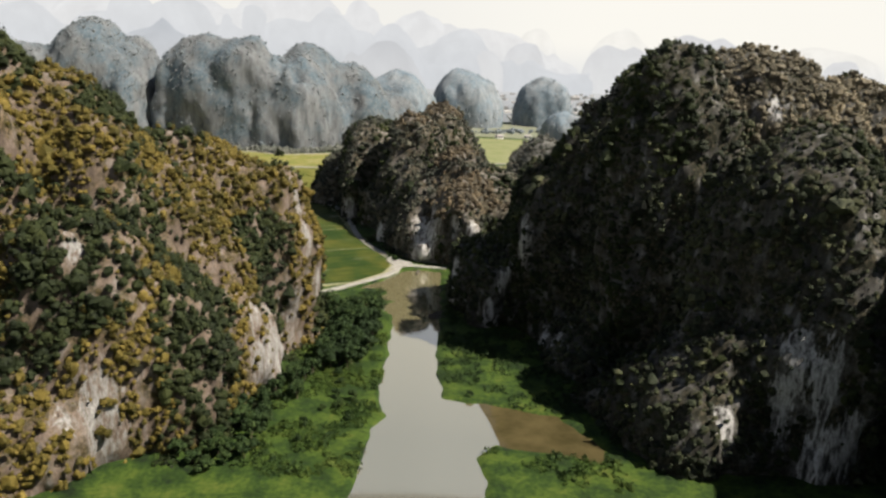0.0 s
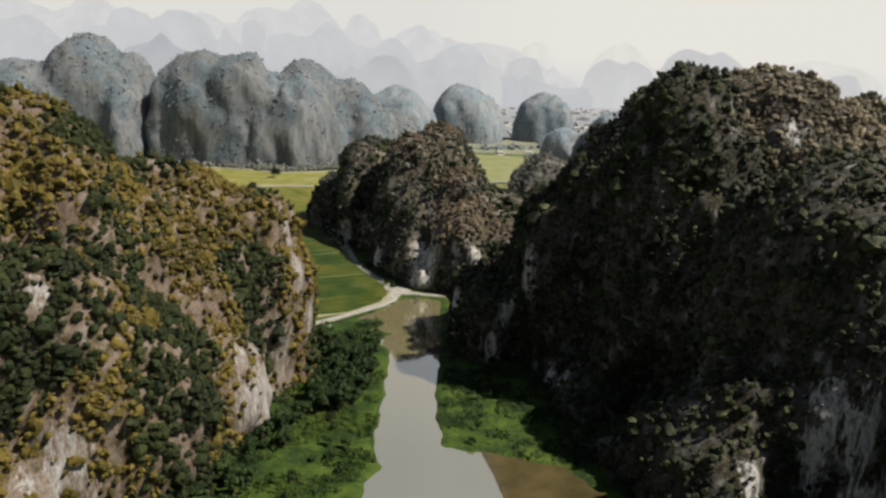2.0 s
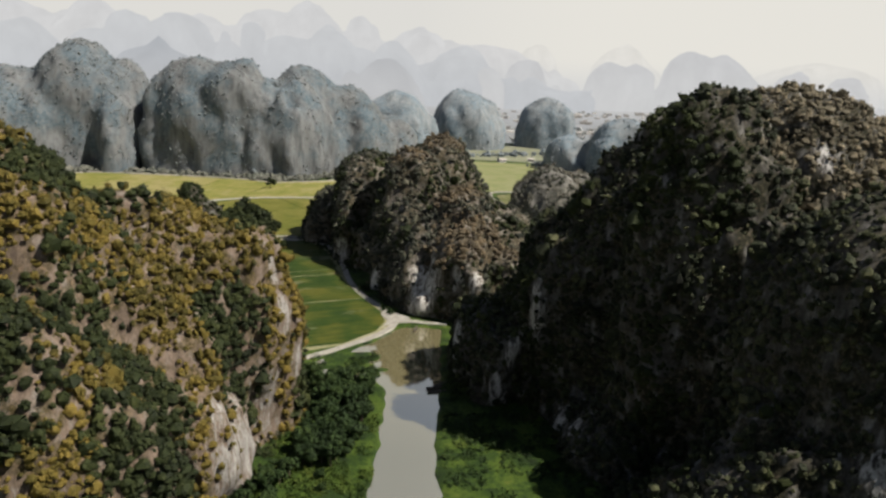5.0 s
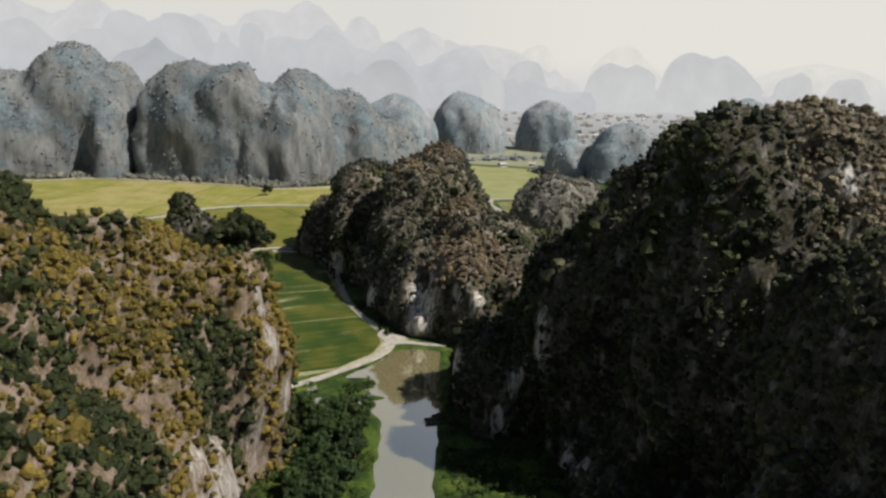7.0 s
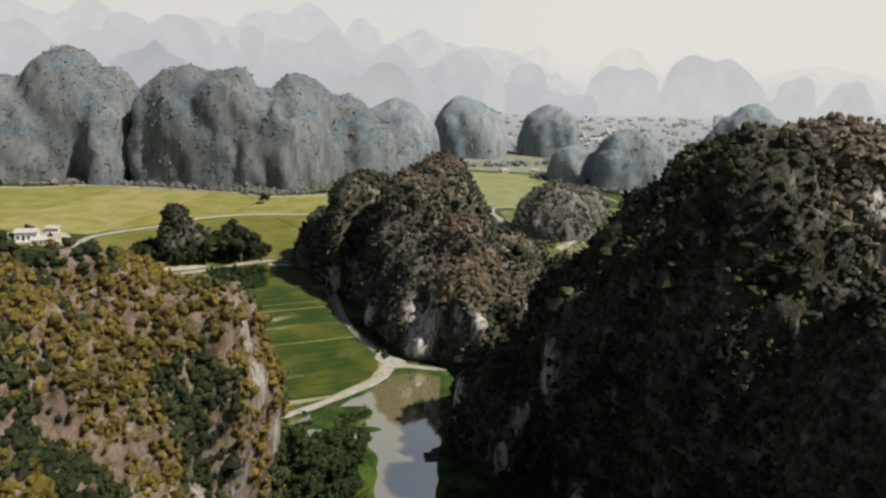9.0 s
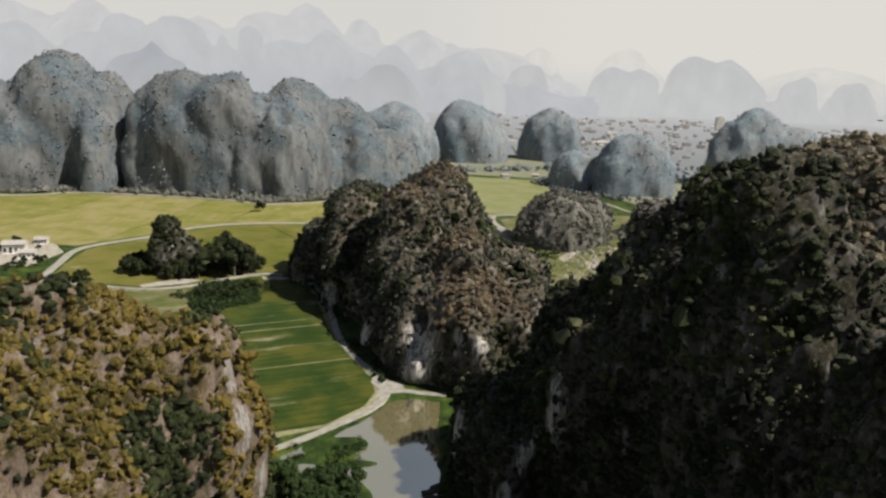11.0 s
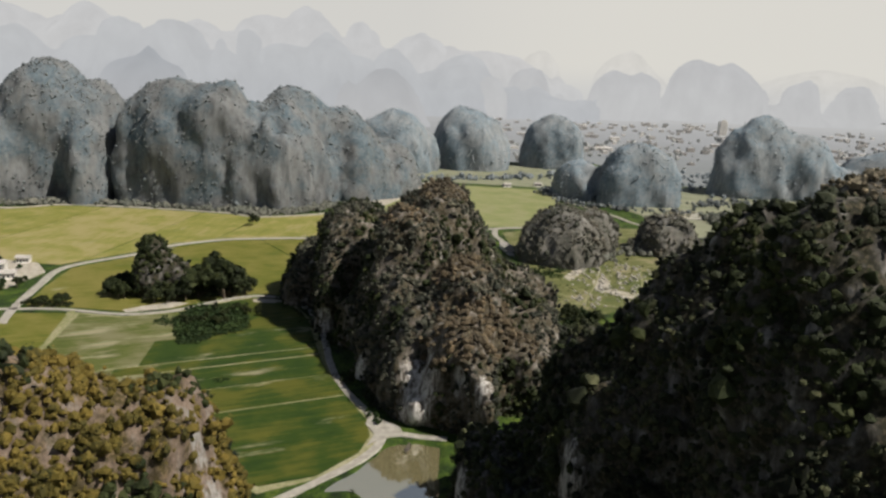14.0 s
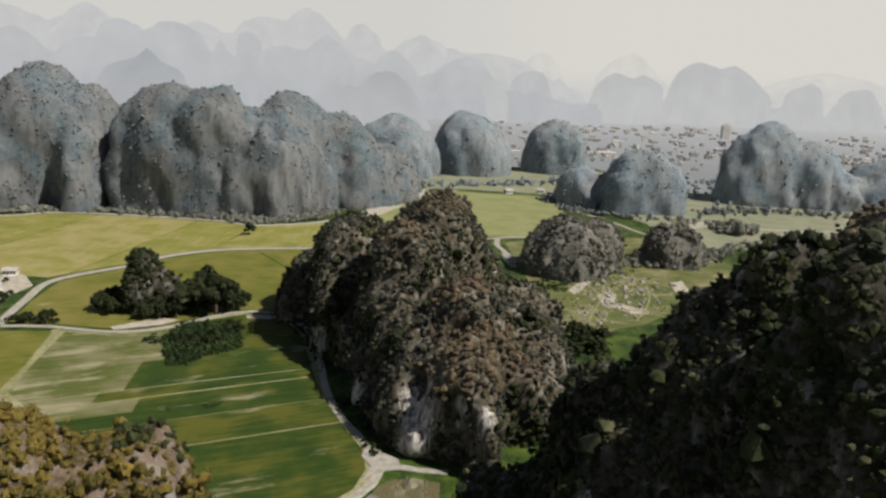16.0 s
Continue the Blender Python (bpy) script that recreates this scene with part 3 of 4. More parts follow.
# dry: a lighter leaf kind that stands in for sunlit slopes.
def karst_hill(label, towers, rock, leaf, step, count, size, leaves=26, rough=1.0, blend=7.0, seed=0.0, patch=6.0, cover=-0.65, cliffs=(), core=True, leaf_size=0.3, deep=None, dry=None, sunlit_tops=(), damp=()):
    verts, faces = hill_skin(towers, step, rough, blend, seed, rough > 2)
    hill = new("karst_hill")
    tagged(hill, label, "hill")
    hill.location = (towers[0][0], towers[0][1], 0)
    here = np.array([towers[0][0], towers[0][1], 0])
    body = new("rock_face", mesh_of("rock_face", verts - here, faces, rock))
    body.parent = hill
    rng = np.random.RandomState(int(seed * 10) + 3)
    p = verts[faces]
    cr = np.cross(p[:, 2] - p[:, 0], p[:, 3] - p[:, 1])
    area = np.linalg.norm(cr, axis=1) + 1e-9
    nrm, mid = cr / area[:, None], p.mean(1)
    want = vnoise(mid[:, 0], mid[:, 1], mid[:, 2] * 0.6, patch, 11.0) + 0.5 * vnoise(mid[:, 0], mid[:, 1], mid[:, 2], patch / 3, 5.0)
    weight = area * np.clip((want - cover) * 2.0 + nrm[:, 2] * 0.8, 0.22, 1.3) * (mid[:, 2] > -0.5) * np.where(nrm[:, 1] > 0.5, 0.35, 1)
    for x, y, z, r in cliffs:
        d = np.linalg.norm((mid - np.array([x, y, z])) * np.array([1.45, 1.45, 0.55]), axis=1)
        weight *= np.where(d < r * (1.0 + 0.6 * want), 0.05, 1)
    for x, y, z, reach in damp:
        weight *= np.where(np.linalg.norm(mid - np.array([x, y, z]), axis=1) < reach, 1.4, 1)
    pick = rng.choice(len(faces), count, p=weight / weight.sum())
    r = size * rng.lognormal(0, 0.36, count)
    at = mid[pick] + rng.normal(0, min(step, 1.9) * 0.4, (count, 3)) + nrm[pick] * (r * (0.15 if rough < 2 else -0.25))[:, None]
    moist = vnoise(at[:, 0], at[:, 1], at[:, 2] * 0.4, 13.0, 21.0) + rng.normal(0, 0.16, count) > 0.2
    for x, y, z, reach in damp:
        gap = np.linalg.norm((at - np.array([x, y, z])) * np.array([1, 1, 0.6]), axis=1) / reach + 0.4 * vnoise(at[:, 0], at[:, 1], at[:, 2], 8.0, 41.0) + rng.normal(0, 0.1, count)
        moist |= gap < 1
    # Zones of lighter scrub paint sunlight on the tops and ridges.
    sun_paled = np.zeros(count, bool)
    for x, y, z, reach in sunlit_tops:
        gap = np.linalg.norm(at - np.array([x, y, z]), axis=1) / reach + 0.3 * vnoise(at[:, 0], at[:, 1], at[:, 2], 14.0, 31.0) + rng.normal(0, 0.12, count)
        sun_paled |= gap < 1
    for kind, those, text in ((leaf, ~moist & ~sun_paled, "dense low shrubs clinging to the rock"), (deep, moist & ~sun_paled, "patches of deep green shrubs on the rock"),
                              (dry, sun_paled, "brown scrub on the hilltop, paled to imitate sunlight")):
        kind = kind or leaf
        if not those.any():
            continue
        tri, idx = bushes(at[those] - here, r[those] * (1.0 if kind is leaf else 1.2), leaves, rng, leaf_size, core, nrm[pick][those])
        shrubs = new("shrub_cover", mesh_of("shrub_cover", tri, idx, kind, core == "low"))
        shrubs.parent = hill
        tagged(shrubs, text, kind="stuff")
    return hill


karst_hill("tall limestone hill with sunlit ochre scrub above the river",
           [(-96.6, 216.3, 51.6, 32, 0, 86.7, 1.61), (-69.5, 236.4, 39, 24.2, 20, 70.1, 3.11), (-48.2, 248.9, 9.3, 7.1, 0, 62, 3.31),
            (-77, 187.7, 34.5, 21.4, 0, 53.2, 2.18), (-77.8, 184.7, 9, 9, 0, 56.8, 2.00), (-53.6, 219.2, 18.7, 16.5, 0, 41, 2.20),
            (-144.2, 203.7, 66.8, 41.4, 0, 112.7, 2.40), (-93.3, 172.6, 20.3, 20.2, 0, 26.9, 1.95), (-41.4, 245.3, 7.3, 8.2, 0, 38.6, 3.01),
            (-38.5, 251, 8.5, 11, 0, 43, 4)],
           ROCK_WARM, LEAF_DRY, 1.6, 25000, 0.84, 9, leaf_size=0.19, cover=-0.5, patch=3.6, deep=LEAF_DEEP, damp=[(-53, 201, 30, 9), (-47, 182, 26, 9), (-44, 181, 16, 9), (-40, 228, 37, 9), (-38, 229, 24, 9), (-78, 175, 48, 9), (-46, 186, 30, 9)], seed=1.0, cliffs=LEFT_CLIFFS)
# Dark rock and leaves help paint the shade on this hill.
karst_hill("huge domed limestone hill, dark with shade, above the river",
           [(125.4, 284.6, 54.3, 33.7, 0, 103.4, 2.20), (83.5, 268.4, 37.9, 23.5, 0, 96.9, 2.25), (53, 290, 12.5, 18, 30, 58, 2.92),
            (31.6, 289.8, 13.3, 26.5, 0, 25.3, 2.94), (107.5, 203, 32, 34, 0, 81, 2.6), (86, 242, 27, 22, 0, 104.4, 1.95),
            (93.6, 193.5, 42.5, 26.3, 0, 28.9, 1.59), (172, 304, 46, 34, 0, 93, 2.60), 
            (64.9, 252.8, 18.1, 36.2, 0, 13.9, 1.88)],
           ROCK_COOL, LEAF_DARK, 1.9, 25000, 0.8, 9, leaf_size=0.18, cover=-0.7, patch=4.5, deep=LEAF_DEEP, dry=LEAF_STRAW, sunlit_tops=[(128, 262, 90, 36), (158, 274, 86, 40), (104, 244, 84, 13)], seed=2.0, cliffs=RIGHT_CLIFFS)
# Rust scrub zones here imitate sunlit ridges by leaf colour.
karst_hill("rugged limestone hill with brown scrub amid rice fields",
           [(1.1, 431.7, 21.4, 32.5, 0, 65, 2.49), (-21.7, 477, 17, 34, 0, 55.4, 4.01), (24.5, 394.4, 19.1, 32.4, 0, 49.9, 2.75),
            (49.7, 414, 26.6, 28.4, 0, 33.6, 2.04), (-42, 506.5, 21.7, 26.7, 0, 31.7, 1.50), (8.6, 383.6, 9.7, 19.3, 0, 33.9, 3.69),
            (26.2, 366.7, 14.4, 27.5, 0, 33.8, 2.87), (4.1, 414.1, 16.9, 32.3, 0, 35.7, 2.40), (19.6, 498.1, 33.7, 67.3, 0, 66.2, 1.59),
            (46.1, 470.7, 36.5, 22.7, 0, 32.6, 1.50), (47, 380, 17, 22, 0, 25, 2.2)],
           ROCK_BROWN, LEAF_GREY, 1.8, 14500, 0.86, 9, leaf_size=0.18, cover=-0.5, patch=4.5, deep=LEAF_DEEP,
           dry=LEAF_RUST, sunlit_tops=[(26, 362, 32, 16), (42, 380, 26, 14), (24, 394, 48, 11), (1, 428, 64, 10), (20, 488, 62, 16)], seed=3.0, cliffs=MIDDLE_CLIFFS)
karst_hill("small rock pinnacle ringed by trees in the fields",
           [(-130, 501.3, 9, 14, 0, 29.5, 2.4), (-119, 500.8, 18, 9, 0, 21, 1.5)], ROCK_COOL, LEAF_DEEP, 1.2, 700, 1.0, 20, 0.8, 4.0, seed=4.0, cover=0.1)
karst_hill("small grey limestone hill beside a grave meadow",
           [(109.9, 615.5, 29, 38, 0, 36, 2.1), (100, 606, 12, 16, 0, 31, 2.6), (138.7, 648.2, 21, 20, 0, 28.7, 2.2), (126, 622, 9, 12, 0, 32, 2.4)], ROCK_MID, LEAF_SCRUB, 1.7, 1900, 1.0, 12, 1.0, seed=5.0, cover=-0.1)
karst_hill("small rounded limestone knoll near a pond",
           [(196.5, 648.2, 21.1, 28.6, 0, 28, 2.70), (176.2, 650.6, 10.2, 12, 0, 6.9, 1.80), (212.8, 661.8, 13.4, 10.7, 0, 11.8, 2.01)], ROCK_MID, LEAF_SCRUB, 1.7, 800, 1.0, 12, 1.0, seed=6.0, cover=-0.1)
# Added out of view: blocks skylight, and its right-hand tower shades the spur.
karst_hill("unseen limestone hills added behind and to the right to block light",
           [(-128, 62, 52, 60, 0, 105, 2.6), (122, 48, 50, 56, 0, 112, 2.6), (-88, -90, 58, 60, 0, 120, 2.4), (84, -100, 60, 60, 0, 125, 2.4), (160, 146, 46, 46, 0, 98, 2.5)], ROCK_COOL, LEAF_DARK, 4.0, 3000, 1.6, 8, seed=14.0)
# Distant hills wear rock and leaf colours paled to imitate haze.
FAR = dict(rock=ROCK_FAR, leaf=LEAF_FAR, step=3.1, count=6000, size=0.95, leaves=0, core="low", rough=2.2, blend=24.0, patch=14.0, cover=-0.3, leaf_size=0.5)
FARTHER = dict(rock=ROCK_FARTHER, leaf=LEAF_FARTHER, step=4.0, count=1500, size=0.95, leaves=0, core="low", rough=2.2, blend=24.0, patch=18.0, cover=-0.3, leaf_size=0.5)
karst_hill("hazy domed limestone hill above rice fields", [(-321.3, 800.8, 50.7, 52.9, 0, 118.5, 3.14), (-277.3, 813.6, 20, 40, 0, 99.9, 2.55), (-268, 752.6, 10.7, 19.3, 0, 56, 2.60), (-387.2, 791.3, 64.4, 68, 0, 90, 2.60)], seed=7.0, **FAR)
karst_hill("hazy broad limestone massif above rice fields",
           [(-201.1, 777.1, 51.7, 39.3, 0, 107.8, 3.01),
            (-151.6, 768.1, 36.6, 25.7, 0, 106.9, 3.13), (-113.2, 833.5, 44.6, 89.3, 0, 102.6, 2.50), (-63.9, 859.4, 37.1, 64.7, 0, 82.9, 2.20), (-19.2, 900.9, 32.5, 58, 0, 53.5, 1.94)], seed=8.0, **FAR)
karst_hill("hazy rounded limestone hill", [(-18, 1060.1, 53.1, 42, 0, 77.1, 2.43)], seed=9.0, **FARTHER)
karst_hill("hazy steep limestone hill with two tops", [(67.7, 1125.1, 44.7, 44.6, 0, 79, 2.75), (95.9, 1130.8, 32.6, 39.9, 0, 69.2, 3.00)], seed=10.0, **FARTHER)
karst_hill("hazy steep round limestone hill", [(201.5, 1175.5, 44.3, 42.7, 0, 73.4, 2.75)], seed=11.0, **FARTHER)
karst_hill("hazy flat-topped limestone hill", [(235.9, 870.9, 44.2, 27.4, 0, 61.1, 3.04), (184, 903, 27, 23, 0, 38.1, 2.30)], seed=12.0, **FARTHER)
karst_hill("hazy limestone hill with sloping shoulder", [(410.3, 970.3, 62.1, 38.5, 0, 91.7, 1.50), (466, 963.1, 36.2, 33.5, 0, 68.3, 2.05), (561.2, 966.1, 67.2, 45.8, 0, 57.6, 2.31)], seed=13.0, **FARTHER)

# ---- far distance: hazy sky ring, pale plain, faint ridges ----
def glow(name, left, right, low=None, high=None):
    """A glowing backdrop colour, from left to right, with haze painted in towards the foot."""
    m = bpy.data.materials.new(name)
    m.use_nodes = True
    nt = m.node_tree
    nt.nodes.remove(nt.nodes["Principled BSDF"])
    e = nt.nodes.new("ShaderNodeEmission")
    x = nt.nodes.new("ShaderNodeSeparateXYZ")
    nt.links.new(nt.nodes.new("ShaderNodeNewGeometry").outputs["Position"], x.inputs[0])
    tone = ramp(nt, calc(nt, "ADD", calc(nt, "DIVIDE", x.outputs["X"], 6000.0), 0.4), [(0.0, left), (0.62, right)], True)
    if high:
        # Western sky out of view, darkened to deepen shade on slopes facing it.
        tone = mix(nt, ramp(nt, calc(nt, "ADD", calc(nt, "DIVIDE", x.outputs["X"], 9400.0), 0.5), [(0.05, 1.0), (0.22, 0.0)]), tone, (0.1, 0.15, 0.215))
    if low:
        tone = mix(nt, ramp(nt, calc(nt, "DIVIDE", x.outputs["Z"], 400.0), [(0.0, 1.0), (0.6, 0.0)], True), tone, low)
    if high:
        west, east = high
        # Upper sky out of view, toned to set fill light and water reflection.
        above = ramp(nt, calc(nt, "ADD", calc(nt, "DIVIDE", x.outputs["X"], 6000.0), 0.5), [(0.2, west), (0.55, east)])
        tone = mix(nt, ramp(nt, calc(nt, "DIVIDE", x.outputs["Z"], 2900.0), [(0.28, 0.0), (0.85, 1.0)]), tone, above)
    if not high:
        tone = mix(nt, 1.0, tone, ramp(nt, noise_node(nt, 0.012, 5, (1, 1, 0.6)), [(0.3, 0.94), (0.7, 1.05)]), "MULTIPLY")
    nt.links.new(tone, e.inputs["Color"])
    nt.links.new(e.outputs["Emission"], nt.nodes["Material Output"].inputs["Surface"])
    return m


ring = bmesh.new()
bmesh.ops.create_cone(ring, cap_ends=False, segments=96, radius1=4700, radius2=4700, depth=3000)
bmesh.ops.translate(ring, verts=ring.verts, vec=(0, 0, 1410))
bmesh.ops.reverse_faces(ring, faces=ring.faces)
tagged(part("backdrop", ring, glow("hazy_sky", (0.348, 0.342, 0.327), (0.474, 0.449, 0.39), (0.402, 0.39, 0.36), ((0.05, 0.085, 0.135), (0.2, 0.225, 0.25)))), "pale cream hazy sky above the horizon", "sky", kind="structure")

# The plain glows and pales with distance: haze put into its colour.
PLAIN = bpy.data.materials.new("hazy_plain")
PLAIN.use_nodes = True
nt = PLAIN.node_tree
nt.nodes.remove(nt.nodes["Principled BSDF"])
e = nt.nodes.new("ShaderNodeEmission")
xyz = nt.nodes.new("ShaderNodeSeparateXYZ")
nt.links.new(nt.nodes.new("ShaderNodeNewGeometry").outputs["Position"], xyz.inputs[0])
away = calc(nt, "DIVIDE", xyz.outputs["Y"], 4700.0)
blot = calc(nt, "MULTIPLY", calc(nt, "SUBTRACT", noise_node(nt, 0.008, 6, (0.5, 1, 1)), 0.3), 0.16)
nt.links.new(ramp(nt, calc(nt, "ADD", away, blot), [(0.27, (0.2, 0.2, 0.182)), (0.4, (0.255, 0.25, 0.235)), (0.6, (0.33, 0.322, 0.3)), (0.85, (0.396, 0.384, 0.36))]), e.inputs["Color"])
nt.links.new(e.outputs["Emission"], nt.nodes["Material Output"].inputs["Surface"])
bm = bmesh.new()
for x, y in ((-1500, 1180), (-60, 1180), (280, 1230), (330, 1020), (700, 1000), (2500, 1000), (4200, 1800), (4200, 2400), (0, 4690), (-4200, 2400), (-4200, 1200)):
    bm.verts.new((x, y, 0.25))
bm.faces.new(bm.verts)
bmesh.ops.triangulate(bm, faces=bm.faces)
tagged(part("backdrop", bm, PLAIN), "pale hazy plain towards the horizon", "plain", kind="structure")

# Each ridge row glows in a haze tone, paler towards its foot.
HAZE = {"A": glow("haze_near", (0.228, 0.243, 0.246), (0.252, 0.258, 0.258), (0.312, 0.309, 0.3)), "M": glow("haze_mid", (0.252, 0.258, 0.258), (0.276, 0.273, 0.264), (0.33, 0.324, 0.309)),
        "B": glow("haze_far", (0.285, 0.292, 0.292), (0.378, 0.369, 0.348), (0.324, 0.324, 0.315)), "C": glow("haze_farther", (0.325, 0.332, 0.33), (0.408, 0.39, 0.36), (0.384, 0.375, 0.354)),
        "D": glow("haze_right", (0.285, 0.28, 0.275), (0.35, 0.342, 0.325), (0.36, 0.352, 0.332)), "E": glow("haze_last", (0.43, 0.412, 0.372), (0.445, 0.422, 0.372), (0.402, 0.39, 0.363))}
RIDGES = [("A", -524, 1650, 78, 128), ("M", -138, 1750, 33, 103), ("M", -61, 1900, 96, 140), ("B", -1099, 2300, 141, 199), ("B", -826, 2300, 91, 236), ("B", -676, 2350, 97, 240),
          ("B", -549, 2300, 52, 224), ("B", -457, 2250, 47, 217), ("B", -366, 2300, 88, 185), ("B", -244, 2300, 109, 210), ("B", -61, 2400, 118, 198), ("B", 164, 2500, 125, 190),
          ("C", -1717, 3400, 188, 347), ("C", -1333, 3300, 161, 347), ("C", -916, 3400, 168, 303), ("C", -643, 3500, 211, 352), ("C", -468, 3500, 193, 380), ("C", -244, 3600, 97, 343),
          ("C", 31, 3800, 164, 304), ("C", 348, 4000, 291, 259), ("D", 221, 2400, 47, 127), ("D", 400, 2600, 80, 162), ("D", 480, 2610, 62, 148), ("D", 670, 2700, 84, 174), ("D", 770, 2710, 60, 160), ("D", 1050, 2900, 112, 226),
          ("D", 1170, 2910, 95, 205), ("D", 1464, 2900, 64, 167), ("D", 1722, 3000, 95, 173), ("E", 1153, 4200, 186, 293), ("E", 667, 4200, 123, 282), ("E", 2279, 4300, 436, 278)]
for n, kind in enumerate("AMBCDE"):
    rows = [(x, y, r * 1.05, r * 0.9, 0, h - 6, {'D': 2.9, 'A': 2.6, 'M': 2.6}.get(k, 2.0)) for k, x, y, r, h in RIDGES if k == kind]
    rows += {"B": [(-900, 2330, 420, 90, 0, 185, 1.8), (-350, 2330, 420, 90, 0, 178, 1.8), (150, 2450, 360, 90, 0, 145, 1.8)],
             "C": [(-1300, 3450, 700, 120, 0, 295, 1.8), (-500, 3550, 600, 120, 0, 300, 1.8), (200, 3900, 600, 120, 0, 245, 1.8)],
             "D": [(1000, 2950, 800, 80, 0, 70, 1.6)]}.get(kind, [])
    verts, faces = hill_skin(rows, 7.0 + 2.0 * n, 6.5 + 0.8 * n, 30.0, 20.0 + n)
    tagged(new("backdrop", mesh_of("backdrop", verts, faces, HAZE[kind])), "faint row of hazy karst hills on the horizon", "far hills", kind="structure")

# ---- trees ----
BARK, nt, b = material("grey_brown_bark", 0.9)
nt.links.new(ramp(nt, noise_node(nt, 3.0, 5), [(0.3, (0.06, 0.045, 0.03)), (0.7, (0.16, 0.13, 0.1))]), b.inputs["Base Color"])


def limb(bm, a, c, ra, rc, sides=6):
    """A tapered round bar between two points."""
    a, c = Vector(a), Vector(c)
    turn = (c - a).to_track_quat("Z", "Y")
    rings = []
    for p, r in ((a, ra), (c, rc)):
        rings.append([bm.verts.new(p + turn @ Vector((r * math.cos(k * math.tau / sides), r * math.sin(k * math.tau / sides), 0))) for k in range(sides)])
    for k in range(sides):
        bm.faces.new((rings[0][k], rings[0][(k + 1) % sides], rings[1][(k + 1) % sides], rings[1][k]))
    bm.faces.new(rings[1])


def tree(leaf, height, spread, seed, label):
    """A tapered trunk with limbs and an uneven crown of many leaf clumps."""
    rng = np.random.RandomState(seed)
    top = new("tree")
    tagged(top, label, "tree", "valley trees")
    bm = bmesh.new()
    fork = height * 0.38
    limb(bm, (0, 0, -0.4), (0.1, 0.05, fork), height * 0.035, height * 0.024)
    n = 15
    ang, rad = rng.uniform(0, math.tau, n), np.sqrt(rng.uniform(0, 1, n)) * spread
    z = fork + (height - fork) * rng.uniform(0.1, 0.92, n) * (1 - 0.35 * rad / spread)
    tips = np.stack([rad * np.cos(ang), rad * np.sin(ang), z], 1)
    for tip in tips[:7]:
        limb(bm, (0.1, 0.05, fork * rng.uniform(0.7, 1.0)), tip, height * 0.014, height * 0.005, 5)
    part("trunk", bm, BARK, top)
    tri, idx = bushes(tips, spread * rng.uniform(0.34, 0.58, n), 34, rng, 0.28)
    crown = new("crown", mesh_of("crown", tri, idx, leaf, False))
    crown.parent = top
    return top


TREES = [tree(LEAF_GREEN, 6.0, 2.3, 1, "leafy green tree on the river bank"), tree(LEAF_GREEN, 4.6, 2.4, 2, "low bushy green tree on the river bank"),
         tree(LEAF_GREEN, 7.4, 2.4, 3, "tall leafy tree at the cliff foot"), tree(LEAF_DEEP, 8.0, 3.0, 4, "dark leafy tree beside a lane")]
rng = np.random.RandomState(5)


def inside(x, y, poly):
    return edge_distance(np.array([float(x)]), np.array([float(y)]), poly)[0] < 0


def grove(poly, count, kinds, low, high, clear=1.0):
    """Trees scattered in a stretch of the plan, out of the water and clear of one another."""
    xs, ys = [p[0] for p in poly], [p[1] for p in poly]
    placed, tries = [], 0
    while len(placed) < count and tries < count * 40:
        tries += 1
        x, y = rng.uniform(min(xs), max(xs)), rng.uniform(min(ys), max(ys))
        if not inside(x, y, poly) or ground_height(np.array([x]), np.array([y]))[0] < -0.3 or any((x - a) ** 2 + (y - c) ** 2 < clear ** 2 for a, c in placed):
            continue
        placed.append((x, y))
        s = rng.uniform(low, high)
        copy_thing(TREES[rng.choice(kinds)], pose(x, y, 0, 0, 0, rng.uniform(0, 360)) @ Matrix.Diagonal((s, s, s * rng.uniform(0.85, 1.15), 1)))


grove([(-26, 226), (-16, 224), (-9, 240), (-7, 262), (-8, 281), (-20, 286), (-28, 284), (-25, 250)], 88, (0, 1, 2), 0.6, 1.25, 2.0)
grove([(-52, 166), (-36, 166), (-27, 205), (-25, 222), (-30, 224), (-40, 200), (-47, 190)], 48, (0, 1), 0.5, 1.0, 1.7)
grove([(-26, 168), (-12, 166), (-9, 200), (-12, 224), (-22, 224)], 9, (1,), 0.3, 0.6, 2.2)
grove([(-150, 486), (-120, 476), (-84, 490), (-78, 506), (-110, 512), (-150, 506)], 60, (3,), 0.6, 1.3, 2.2)
grove([(-108, 490), (-90, 490), (-84, 502), (-104, 506)], 13, (3,), 1.5, 2.7, 2.8)
grove([(-100, 446), (-70, 448), (-66, 470), (-80, 484), (-96, 472)], 30, (1, 3), 0.35, 0.6, 2.4)
grove([(-182, 466), (-164, 466), (-162, 474), (-180, 474)], 7, (3,), 0.5, 0.8, 2.4)
grove([(-240, 480), (-200, 478), (-197, 530), (-215, 545), (-250, 540)], 20, (1, 3), 0.5, 0.9, 4.0)
grove([(78, 448), (100, 452), (106, 480), (88, 492)], 30, (1, 3), 0.6, 1.1, 2.4)
grove([(-12, 362), (-4, 352), (6, 352), (-8, 378)], 8, (1,), 0.3, 0.5, 1.8)
grove([(20, 205), (44, 232), (40, 250), (18, 262), (17, 215)], 6, (1,), 0.2, 0.4, 2.5)
copy_thing(TREES[3], pose(-116, 679, 0) @ Matrix.Diagonal((1.3, 1.3, 1.2, 1)))
for t in TREES:
    t.location = (-48 - 4 * TREES.index(t), 300 + 3 * TREES.index(t), 0)


